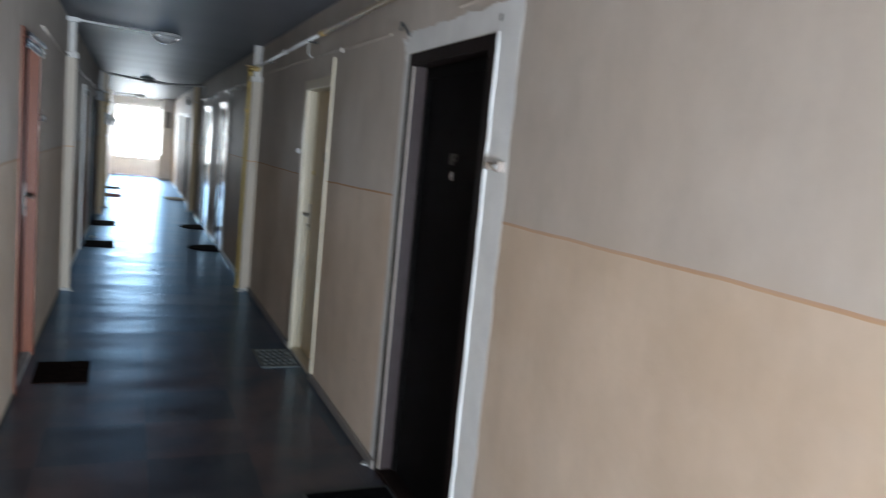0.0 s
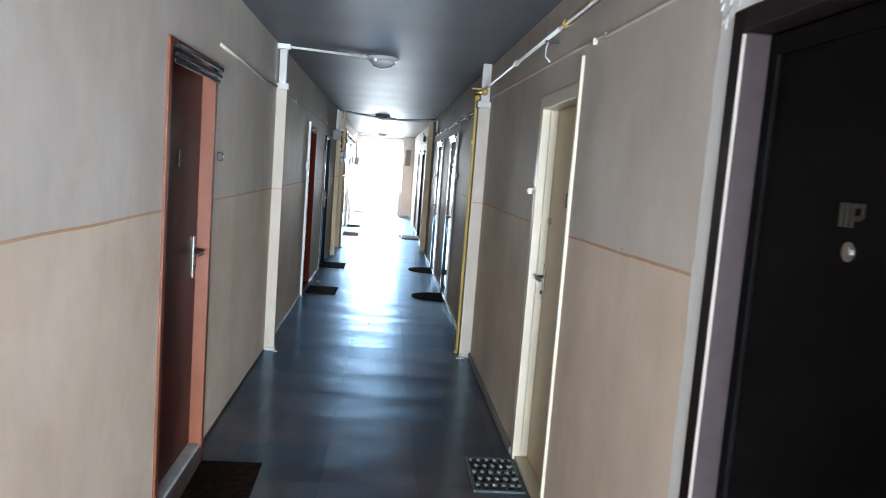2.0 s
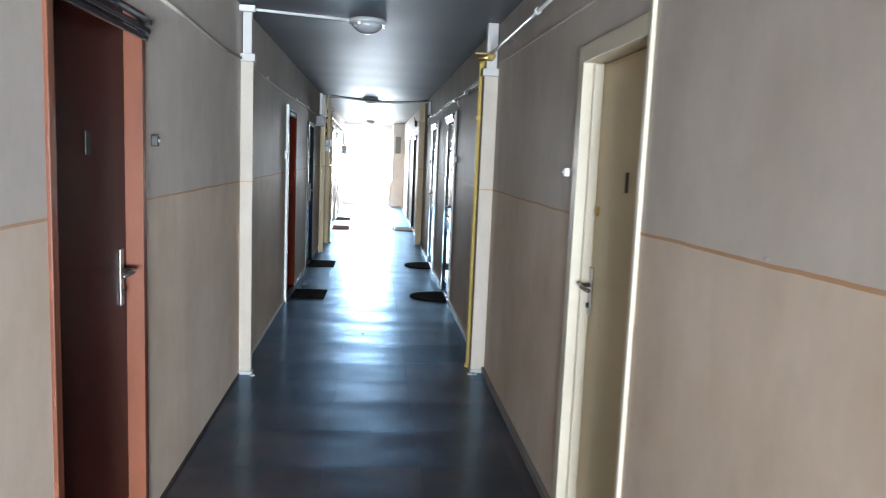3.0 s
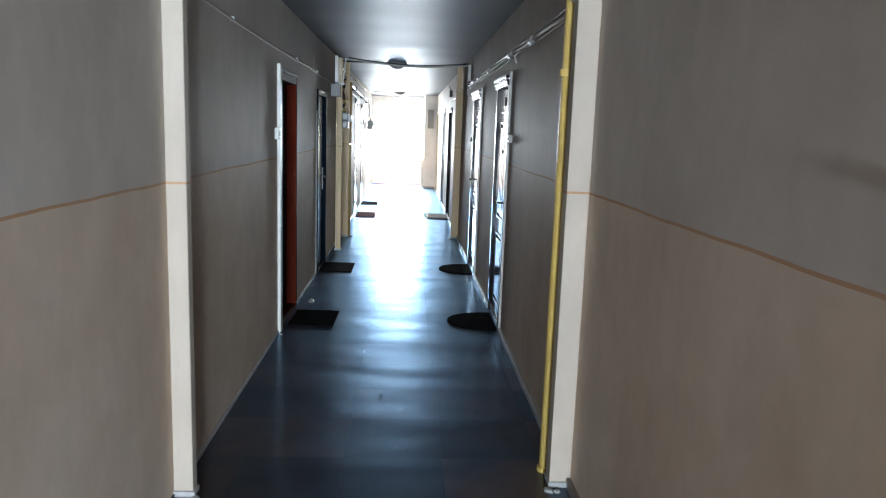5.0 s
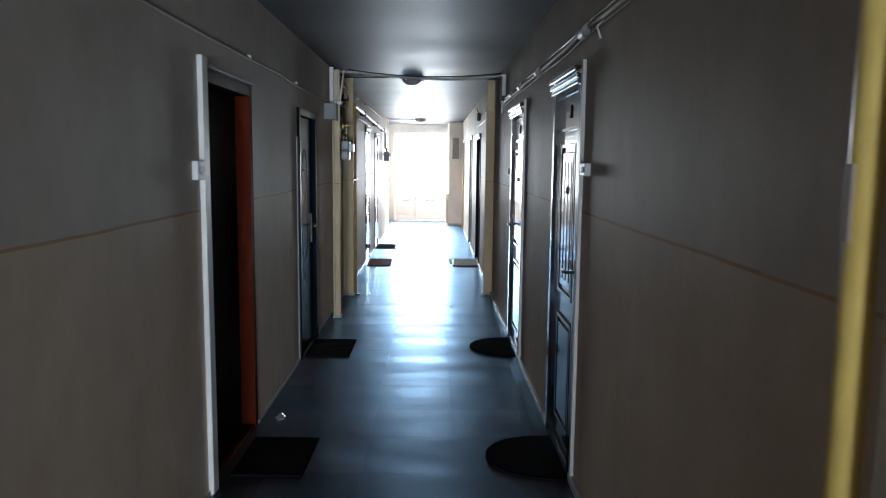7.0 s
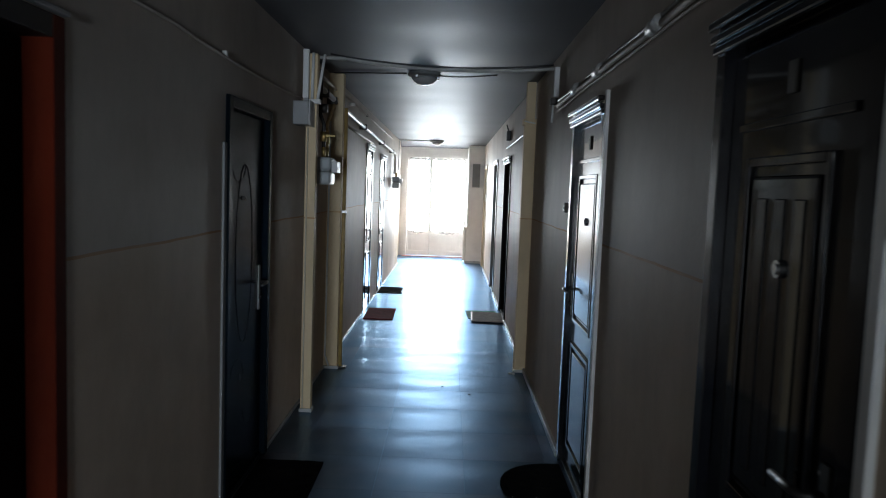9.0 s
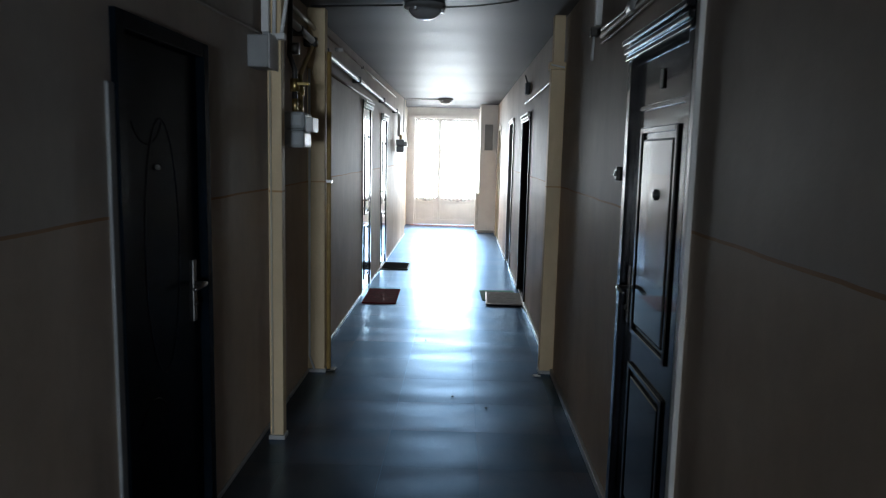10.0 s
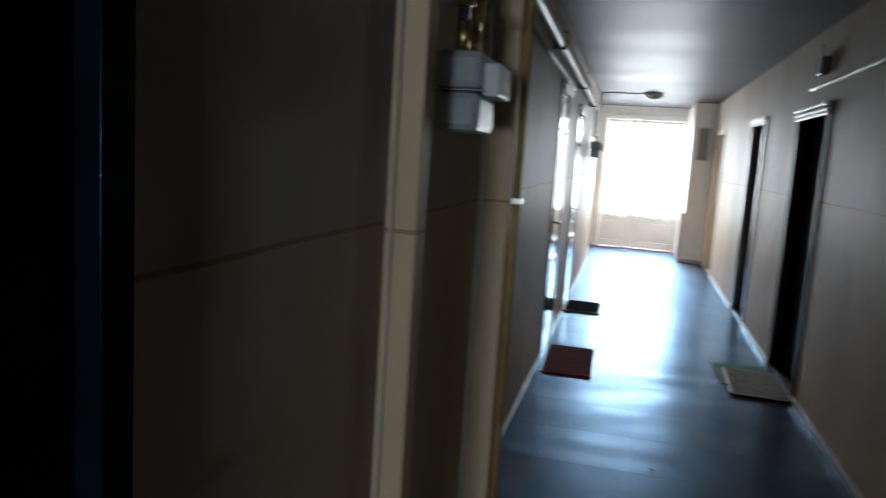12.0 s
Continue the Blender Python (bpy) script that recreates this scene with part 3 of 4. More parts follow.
# red-brown door
d3, l3 = door(3, "L", 4.945, 5.80, 2.06, "red-brown veneered door with orange-brown frame and dark cornice", RED_FRAME, RED_LEAF, cw=0.042, proud=0.012, ld=0.055, sill=CONCRETE)
header_steps(d3, "L", 4.985, 5.795, 2.038, DARK_GLOSS, 0.012)
handle(l3, "L", 5.69, 1.08, 0.055, -1, SATIN, 0.22)
part("number_plate", boxes((wall_x("L", 0.055), wall_x("L", 0.048), 5.36, 5.40, 1.52, 1.60), bevel=0.003), DARK_IRON, l3, "small dark number plate")

# dark doorway with red-brown far jamb
d4, l4 = door(4, "L", 10.48, 11.35, 1.985, "dark recessed door with a red-brown jamb", RED_DARK, BLACK_STEEL, cw=0.06, proud=0.006, ld=0.075, near=BROWN_FRAME, depth=0.18, head=BROWN_FRAME)
part("edge_strip", boxes((L, L + 0.025, 10.40, 10.478, 0, 2.03), bevel=0.004), WHITE, d4, "white painted edge strip")
# grey strip paints the small glint along the dark header
part("top_strip", boxes((L, L + 0.02, 10.50, 11.35, 1.988, 2.004), bevel=0.003), JB_GREY, d4, "thin grey strip for the lintel's glint")

# blue-black pressed steel door
d5, l5 = door(5, "L", 12.75, 13.55, 1.97, "blue-black pressed steel door with an embossed oval", TEAL_DARK, TEAL_DARK, cw=0.055, proud=0.02, ld=0.014)
bm = bmesh.new()
oval(bm, "L", 0.016, 13.13, 1.20, 0.15, 0.46, 0.0045)
part("embossed_oval", bm, TEAL_DARK, l5, smooth=True)
bm = bmesh.new()
oval(bm, "L", 0.0165, 13.02, 0.52, 0.13, 0.15, 0.0045, 0.3, 2.6, 20)
oval(bm, "L", 0.0165, 13.26, 0.42, 0.13, 0.15, 0.0045, 3.4, 5.8, 20)
oval(bm, "L", 0.0165, 13.02, 1.70, 0.13, 0.13, 0.0045, 3.6, 5.9, 20)
part("embossed_scroll", bm, TEAL_DARK, l5, smooth=True)
handle(l5, "L", 13.42, 1.02, 0.014, -1, SATIN, 0.25)
peephole(l5, "L", 0.014, 13.09, 1.49, SATIN, 0.009)
bm = bmesh.new()
for k in range(34):
    z = 0.92 + 0.026 * k
    tube(bm, [(L - 0.012, 12.812, z), (L - 0.007, 12.824, z + 0.012), (L - 0.012, 12.836, z + 0.024)], 0.007, 6)
part("rope_moulding", bm, TEAL_DARK, l5, "twisted rope-like moulding beside the frame", smooth=True)
# near frame edge: its glint is put into the strip's pale colour
part("edge_strip", boxes((L, L + 0.012, 12.705, 12.748, 0, 1.75), bevel=0.004), JB_GREY, d5, "worn grey edge of the frame, paler for its glint")

# the two dark panelled doors
for number, y0, y1, top, num_z in ((6, 10.585, 11.356, 2.03, 1.84), (7, 12.78, 13.64, 2.03, 1.84)):
    dd, ll = door(number, "R", y0, y1, top, "dark glossy panelled door with stepped cornice and pale edge strip", DARK_GLOSS, DARK_GLOSS, cw=0.055, proud=0.018, ld=0.014)
    header_steps(dd, "R", y0, y1, top, DARK_GLOSS, 0.018)
    panel_door(ll, "R", 0.014, y0 + 0.055, y1 - 0.055, top - 0.055)
    part("edge_strip", boxes((R, R - 0.018, y0 - 0.036, y0 - 0.001, 0, top + 0.02), bevel=0.003), WHITE, dd, "pale painted edge strip")
    if number == 6:
        handle(ll, "R", y0 + 0.13, 1.03, 0.014, 1, DARK_IRON, 0.16)
        for k in range(3):
            yy = (y0 + y1) / 2 - 0.09 + 0.09 * k
            part("rib", boxes((R + 0.004, R + 0.001, yy - 0.022, yy + 0.022, 0.95, top - 0.45), bevel=0.0028), DARK_GLOSS, ll)
    else:
        handle(ll, "R", y1 - 0.10, 1.03, 0.014, -1, CHROME, 0.24)
    peephole(ll, "R", 0.004, (y0 + y1) / 2 - 0.02, 1.43, CHROME, 0.02)
    part("number_plate", boxes((R + 0.014, R + 0.007, (y0 + y1) / 2 - 0.02, (y0 + y1) / 2 + 0.02, num_z - 0.035, num_z + 0.035), bevel=0.003), DARK_IRON, ll, "small dark door number")

# far doors
d8, l8 = door(8, "R", 18.02, 18.98, 1.99, "black recessed door under a pale lintel strip", BROWN_FRAME, BLACK_STEEL, cw=0.06, proud=0.012, ld=0.09)
header_steps(d8, "R", 18.02, 18.98, 1.99, WHITE, 0.012)
d9, l9 = door(9, "R", 20.38, 21.25, 2.04, "grey-brown wooden door with pale frame", GREY_DOOR, GREY_DOOR, cw=0.07, proud=0.015, ld=0.08)
part("lintel_strip", boxes((R - 0.016, R - 0.03, 20.38, 21.25, 2.0, 2.04), bevel=0.003), WHITE, d9)
d10, l10 = door(10, "R", 23.62, 24.42, 2.06, "cream painted door beside the end pier", CREAM, CREAM_LEAF, cw=0.07, proud=0.015, ld=0.04)
d11, l11 = door(11, "L", 18.33, 19.05, 2.10, "dark glossy door with chrome handle and pale cornice", DARK_GLOSS, DARK_GLOSS, cw=0.05, proud=0.010, ld=0.002)
header_steps(d11, "L", 18.33, 19.05, 2.10, WHITE, 0.015)
panel_door(l11, "L", 0.002, 18.38, 19.0, 2.05)
handle(l11, "L", 18.43, 1.03, 0.002, 1, CHROME, 0.24)
d12, l12 = door(12, "L", 20.10, 20.85, 2.05, "dark glossy door with chrome handle and pale cornice", DARK_GLOSS, DARK_GLOSS, cw=0.05, proud=0.010, ld=0.002)
header_steps(d12, "L", 20.10, 20.85, 2.05, WHITE, 0.015)
panel_door(l12, "L", 0.002, 20.15, 20.8, 2.0)
handle(l12, "L", 20.2, 1.03, 0.002, 1, CHROME, 0.24)

# fresh plaster round the steel door, with ragged edges
def ragged_slab(x0, xa, x1, outline_y, z0, z1, n=60):
    bm = bmesh.new()
    rows = []
    for k in range(n + 1):
        z = z0 + (z1 - z0) * k / n
        a, b = outline_y(z)
        rows.append([bm.verts.new((x, y, z)) for x, y in ((x0, a), (xa, a), (x1, b), (x0, b))])
    for q, w in zip(rows, rows[1:]):
        for k in range(4):
            bm.faces.new((q[k], q[(k + 1) % 4], w[(k + 1) % 4], w[k]))
    bm.faces.new(rows[0])
    bm.faces.new(rows[-1])
    return bm


def wob(s, a, f=1.0):
    return a * noise.noise((s * 7.0 * f, s * 1.3, 4.2)) + a * 0.5 * noise.noise((s * 31.0 * f, 2.0, s))


pl = thing("plaster_surround", R, 3.2, 0, "fresh white plaster band with ragged edges round the steel door", "plaster", "structure")
part("near_band", ragged_slab(R + 0.002, R - 0.0006, R - 0.004, lambda z: (2.565 + wob(z, 0.010), 2.739 + wob(z + 9, 0.007, 2)), 0.0, 2.14), PLASTER, pl)
part("trowel_ridge", tubes([(R - 0.004 + wob(0.06 * k + 2, 0.003), 2.727 + wob(0.06 * k, 0.006, 2), 0.06 * k) for k in range(35)], r=0.007, seg=7), PLASTER, pl, "raised lip of white filler", smooth=True)
part("chipped_hole", boxes((R - 0.006, R - 0.0035, 2.715, 2.728, 2.075, 2.10), bevel=0.001), DARK_IRON, pl, "small dark hole in the plaster")
part("far_band", ragged_slab(R + 0.002, R - 0.003, R - 0.0006, lambda z: (3.636, 3.715 + wob(z + 3, 0.014)), 0.0, 2.14), PLASTER, pl)
bm = bmesh.new()
n = 40
rows = []
for k in range(n + 1):
    y = 2.739 + (3.636 - 2.739) * k / n
    a, b = 2.043, 2.14 + wob(y + 5, 0.02)
    rows.append([bm.verts.new((x, y, z)) for x, z in ((R, a), (R - 0.003, a), (R - 0.003, b), (R, b))])
for q, w in zip(rows, rows[1:]):
    for k in range(4):
        bm.faces.new((q[k], q[(k + 1) % 4], w[(k + 1) % 4], w[k]))
bm.faces.new(rows[0]), bm.faces.new(rows[-1])
part("top_band", bm, PLASTER, pl)
bm = bmesh.new()
for k in range(14):
    a, b, c = (noise.noise((k * 1.7 + q, 0.3 + q, q)) for q in (0.1, 3.7, 8.3))
    spot = Matrix.Translation((R - 0.001, 3.68 + 0.11 * a, 2.10 + 0.16 * b)) @ Matrix.Diagonal((0.28, 1.0 + 0.5 * c, 0.8, 1))
    bmesh.ops.create_icosphere(bm, subdivisions=2, radius=0.013 + 0.007 * abs(c), matrix=spot)
for v in bm.verts:
    v.co += Vector((0.3, 1, 1)) * noise.noise(v.co * 45) * 0.009
part("plaster_crumbs", bm, PLASTER, pl, "crumpled blobs of white filler")

# ---- glazed double door at the end ----
ed = thing("door_13", 0.43, END, 0, "cream glazed double door with sheer curtains, daylight behind", "door", "structure")
part("casing", boxes((DX0 - 0.05, DX0 + 0.03, END - 0.02, END + 0.12, 0, DTOP), (DX1 - 0.03, DX1 + 0.05, END - 0.02, END + 0.12, 0, DTOP), (DX0 - 0.05, DX1 + 0.05, END - 0.022, END + 0.12, DTOP - 0.05, DTOP + 0.03), bevel=0.004), END_CREAM, ed)
for a, b in ((DX0 + 0.033, 0.285), (0.289, DX1 - 0.033)):
    z1 = DTOP - 0.053
    lf = part("leaf", boxes((a, a + 0.035, END + 0.01, END + 0.05, 0.012, z1), (b - 0.035, b, END + 0.01, END + 0.05, 0.012, z1), (a + 0.035, b - 0.035, END + 0.01, END + 0.05, z1 - 0.05, z1), (a + 0.035, b - 0.035, END + 0.01, END + 0.05, 0.50, 0.60), (a + 0.035, b - 0.035, END + 0.01, END + 0.05, 0.012, 0.12), bevel=0.003), END_CREAM, ed)
    part("lower_panel", boxes((a + 0.035, b - 0.035, END + 0.022, END + 0.04, 0.12, 0.50)), END_CREAM, lf)
    part("raised_field", boxes((a + 0.10, b - 0.10, END + 0.014, END + 0.022, 0.16, 0.46), bevel=0.006), END_CREAM, lf)
    part("pane", boxes((a + 0.035, b - 0.035, END + 0.028, END + 0.033, 0.60, z1 - 0.05)), GLASS, lf).visible_shadow = False
    bm = bmesh.new()
    nx, nz = 60, 12
    grid = []
    for k in range(nx + 1):
        u = k / nx
        x = a + 0.037 + (b - a - 0.074) * u
        foot = 0.515 + 0.085 * (2 * u - 1) ** 2 + 0.010 * math.sin(u * 34)
        grid.append([bm.verts.new((x, END - 0.004 + 0.010 * math.sin(u * 55) * (0.4 + 0.6 * j / nz), z1 - (z1 - foot) * j / nz)) for j in range(nz + 1)])
    for p, q in zip(grid, grid[1:]):
        for j in range(nz):
            bm.faces.new((p[j], q[j], q[j + 1], p[j + 1]))
    part("curtain", bm, GAUZE, lf, "white sheer gathered curtain", smooth=True)
part("sill", boxes((DX0 - 0.05, DX1 + 0.05, END - 0.24, END - 0.023, 0.0, 0.007), bevel=0.002), BRICK_RED, ed, "worn brick-red painted sill strip")
part("espagnolette", tubes([(0.287, END - 0.018, 0.3), (0.287, END - 0.018, 2.1)], r=0.006), END_CREAM, ed, smooth=True)
pier = thing("end_pier", 1.28, 25.0, 0, "cream square pier beside the glazed end door", "pier", "structure")
part("shaft", boxes((1.12, R, 24.95, END, 0, H), bevel=0.004), END_CREAM, pier)
part("foot", boxes((1.105, R - 0.02, 24.935, END, 0, 0.05), bevel=0.004), SKIRT, pier)
part("lower_casing", boxes((1.055, 1.119, 24.96, 25.30, 0.052, 0.78), bevel=0.005), WHITE, pier, "low white painted casing")
fb = thing("fuse_box", 1.30, 24.95, 1.5, "grey flat fuse box on the end pier", "fuse box")
part("case", boxes((1.20, 1.36, 24.85, 24.95, 1.62, 2.12), bevel=0.006), GREY_PLASTIC, fb)
part("lid", boxes((1.205, 1.355, 24.842, 24.85, 1.63, 2.11), bevel=0.003), JB_GREY, fb)


# ---- pipes, cables and fittings ----
def run(name, pts, r, mat, label, category, seg=10, clips=(), clip_mat=None):
    """A pipe or cable with its clips."""
    t = thing(name, *pts[0], label, category)
    part("pipe" if "pipe" in name else "line", tubes(pts, r=r, seg=seg), mat, t, smooth=True)
    for c in clips:
        c = Vector(c)
        part("clip", boxes((c.x - r * 1.6, c.x + r * 1.6, c.y - 0.012, c.y + 0.012, c.z - r * 1.6, c.z + r * 1.6), bevel=0.003), clip_mat or mat, t)
    return t


def sag(a, b, drop, n=14):
    a, b = Vector(a), Vector(b)
    return [tuple(a.lerp(b, k / n) - Vector((0, 0, drop * 4 * (k / n) * (1 - k / n)))) for k in range(n + 1)]


# upright yellow gas pipe behind the pilaster
gp = thing("gas_pipe", 1.361, 8.145, 0, "yellow painted upright gas pipe against the wall", "pipe")
part("pipe", tubes([(1.361, 8.145, 0.0), (1.361, 8.145, 2.24), (1.368, 8.11, 2.27), (1.385, 8.02, 2.27)], r=0.025, seg=14), YELLOW, gp, smooth=True)
bm = bmesh.new()
lathe(bm, [(0.036, 0), (0.036, 0.03)], (1.361, 8.145, 1.84), 14)
part("collar", bm, YELLOW, gp)
bm = bmesh.new()
lathe(bm, [(0.034, 0), (0.034, 0.02)], (1.361, 8.145, 0.0), 14)
part("foot_collar", bm, YELLOW, gp)
part("warning_label", boxes((1.361 - 0.0265, 1.361 - 0.023, 8.134, 8.156, 1.47, 1.58)), BELL_CREAM, gp, "pale paper label")
vl = thing("gas_valve", 1.36, 7.86, 2.25, "yellow and brass gas valve on the pilaster top", "valve")
part("body", tubes([(1.395, 8.0, 2.27), (1.39, 7.93, 2.27)], r=0.030, seg=14), OCHRE, vl, smooth=True)
part("elbow", tubes([(1.30, 7.97, 2.255), (1.36, 7.965, 2.26), (1.39, 7.96, 2.27)], r=0.022, seg=12), BRASS, vl, smooth=True)
part("lever", boxes((1.28, 1.36, 7.950, 7.962, 2.280, 2.292), bevel=0.002), OCHRE, vl)

hp = thing("gas_pipe", 1.392, 5.0, 2.30, "thin gas pipe under the ceiling, white then yellow", "pipe")
part("white_pipe", tubes([(1.392, 7.95, 2.29), (1.392, 5.22, 2.305)], r=0.010), PIPE_WHITE, hp, smooth=True)
part("yellow_pipe", tubes([(1.392, 5.22, 2.305), (1.392, LOBBY_Y + 0.2, 2.33)], r=0.016), OCHRE, hp, "dirty ochre painted stretch", smooth=True)
part("coupling", tubes([(1.392, 5.17, 2.305), (1.392, 5.27, 2.305)], r=0.020), OCHRE, hp, smooth=True)
part("coupling", tubes([(1.392, 6.48, 2.30), (1.392, 6.52, 2.30)], r=0.018), PIPE_WHITE, hp, smooth=True)
for y in (1.2, 3.4, 5.6, 7.4):
    part("bracket", boxes((1.385, R, y - 0.010, y + 0.010, 2.285, 2.297), bevel=0.002), DARK_IRON, hp)
run("loose_wire", [(1.40, 5.60, 2.29), (1.385, 5.58, 2.25), (1.375, 5.53, 2.20), (1.39, 5.48, 2.17)], 0.004, WHITE_PLASTIC, "short loose white wire hanging from the pipe", "wire", 8)
run("loose_wire", [(1.392, 4.02, 2.32), (1.35, 4.03, 2.36), (1.36, 3.98, 2.40), (1.40, 3.95, 2.36)], 0.0035, CREAM, "short loose cream wire looped over the pipe", "wire", 8)
tr = thing("cable_trunking", R, 5.5, 2.18, "wall-coloured cable trunking along the wall", "trunking")
for y0, y1, z0, z1 in ((0.1, 3.1, 2.20, 2.18), (3.95, 4.75, 2.165, 2.175), (4.75, 7.88, 2.185, 2.225)):
    part("cover", tubes([(R - 0.002, y0, z0), (R - 0.002, y1, z1)], r=0.007, seg=8), PAINT, tr)
part("clip", boxes((R, R - 0.02, 4.87, 4.89, 2.16, 2.19), bevel=0.004), PAINT, tr)

# wire end at the plaster's corner
run("loose_wire", [(R - 0.006, 3.80, 2.17), (R - 0.03, 3.72, 2.19), (R - 0.035, 3.66, 2.165), (R - 0.02, 3.62, 2.12)], 0.006, BLACK_CABLE, "dark wire end poking from the plaster", "wire", 8)

# west wall cables
run("wall_cable", [(L + 0.006, 5.86, 2.165), (L + 0.008, 6.4, 2.16), (L + 0.008, 7.2, 2.135), (L + 0.008, 7.83, 2.155)], 0.009, PAINT, "painted-over cable drooping along the wall", "cable", 8)
run("wall_cable", sag((L + 0.012, 8.02, 2.15), (L + 0.012, 12.1, 2.14), 0.02) + sag((L + 0.012, 12.3, 2.13), (L + 0.012, 14.4, 2.15), 0.015), 0.008, PAINT, "painted-over cable along the wall above the doors", "cable", 8, [(L + 0.008, y, 2.14) for y in (9.0, 11.3, 12.7)], WHITE_PLASTIC)
run("cable_stub", [(L + 0.004, 5.33, 2.42), (L + 0.012, 5.34, 2.36), (L + 0.03, 5.36, 2.31)], 0.010, DARK_IRON, "dark cut cable end sticking out of the wall", "cable", 8)
run("ceiling_conduit", [(L + 0.04, 7.90, 2.485), (L + 0.10, 7.93, 2.484), (0.42, 8.12, 2.486)], 0.010, WHITE_PLASTIC, "thin white conduit along the ceiling to a lamp", "conduit", 8)
solo("junction_box", boxes((L + 0.0, L + 0.10, 7.80, 7.84, 2.45, 2.49), bevel=0.004), WHITE_PLASTIC, "small white junction box on the pilaster top", "junction box")

# messy wrapped lines above the east doors
wr = thing("cable_bundle", R, 11.0, 2.15, "messy dusty white-wrapped cable bundle along the wall", "cable")
for k, (dz, dx, r) in enumerate(((0.0, 0.022, 0.014), (0.03, 0.014, 0.009), (-0.022, 0.012, 0.007))):
    pts = [(R - dx - 0.008 * noise.noise((y * 1.3, k * 5.0, 0)), y, 2.16 + dz - 0.004 * (y - 11) + 0.016 * noise.noise((y * 1.1, k * 3.1, 2))) for y in [8.02 + 0.16 * j for j in range(40)]]
    part("line", tubes(pts, r=r, seg=8), (PAINT, WRAP, PAINT)[k], wr, smooth=True)
for y in (9.5, 10.4, 11.9, 12.85, 13.5):
    part("wrapping", tubes([(R - 0.024, y, 2.165), (R - 0.026, y + 0.12 + 0.06 * noise.noise((y, 1, 1)), 2.155)], r=0.026, seg=8), WRAP, wr, "dull white tape wrapping", smooth=True)
run("loose_wire", [(R - 0.02, 10.15, 2.15), (R - 0.05, 10.13, 2.12), (R - 0.04, 10.10, 2.07)], 0.005, WHITE_PLASTIC, "loose white wire end below the bundle", "wire", 8)

# cross conduit and its boxes where the slim pilaster stands
run("cross_conduit", [(L + 0.06, 14.40, 2.43), (L + 0.30, 14.40, 2.425)] + sag((L + 0.30, 14.40, 2.425), (R - 0.02, 14.40, 2.41), 0.045), 0.012, WRAP, "dusty white conduit sagging across under the ceiling", "conduit", 8)
run("black_cable", sag((L + 0.2, 14.38, 2.45), (R - 0.04, 14.42, 2.435), 0.05), 0.006, BLACK_CABLE, "thin black cable slung across the corridor", "cable", 8)
run("black_cable", sag((0.62, 15.3, 2.47), (1.05, 14.7, 2.40), 0.01), 0.005, BLACK_CABLE, "thin black cable hanging off the lamp", "cable", 8)
run("black_cable", [(L + 0.05, 15.45, 2.49), (0.36, 15.36, 2.49)], 0.006, BLACK_CABLE, "black cable along the ceiling to a lamp", "cable", 8)
rs = thing("conduit_riser", L + 0.05, 14.38, 2.1, "cluster of white upright conduits below the ceiling", "conduit")
part("wide_tube", boxes((L + 0.035, L + 0.075, 14.275, 14.315, 2.14, 2.46), bevel=0.006), WHITE_PLASTIC, rs)
part("tube", tubes([(L + 0.095, 14.30, 2.14), (L + 0.10, 14.305, 2.44)], r=0.010), WHITE_PLASTIC, rs, smooth=True)
part("slanted_tube", tubes([(L + 0.13, 14.30, 2.12), (L + 0.165, 14.36, 2.44)], r=0.010), WHITE_PLASTIC, rs, smooth=True)
part("base", boxes((L + 0.08, L + 0.155, 14.27, 14.318, 2.105, 2.135), bevel=0.004), WHITE_PLASTIC, rs)
jb = thing("junction_box", L + 0.05, 14.26, 2.0, "grey electrical junction box on the wall", "junction box")
part("case", boxes((L, L + 0.105, 14.15, 14.318, 1.955, 2.11), bevel=0.008), JB_GREY, jb)
part("lid", boxes((L + 0.105, L + 0.113, 14.146, 14.318, 1.95, 2.115), bevel=0.003), GREY_PLASTIC, jb)
part("collar", boxes((L + 0.045, L + 0.08, 14.26, 14.30, 2.11, 2.14), bevel=0.003), JB_GREY, jb)


def gas_meter(x, y, z, w, d, h, label):
    t = thing("gas_meter", x, y, z, label, "gas meter")
    part("upper_case", boxes((x, x + w, y, y + d, z + h * 0.52, z + h), bevel=0.019), METER, t)
    part("lower_case", boxes((x + 0.004, x + w - 0.004, y + 0.004, y + d - 0.004, z, z + h * 0.50), bevel=0.019), METER, t)
    part("seam", boxes((x - 0.003, x + w + 0.003, y - 0.003, y + d + 0.003, z + h * 0.50, z + h * 0.52), bevel=0.0015), METER, t)
    part("dial_box", boxes((x + w - 0.002, x + w + 0.04, y + d * 0.12, y + d * 0.88, z + h * 0.45, z + h * 0.86), bevel=0.006), WHITE_PLASTIC, t, "pale counter housing")
    part("inlet", tubes([(x + w * 0.5, y + d * 0.2, z + h), (x + w * 0.5, y + d * 0.2, z + h + 0.07)], r=0.016), BRASS, t, smooth=True)
    part("outlet", tubes([(x + w * 0.5, y + d * 0.8, z + h), (x + w * 0.5, y + d * 0.8, z + h + 0.07)], r=0.016), BRASS, t, smooth=True)
    return t


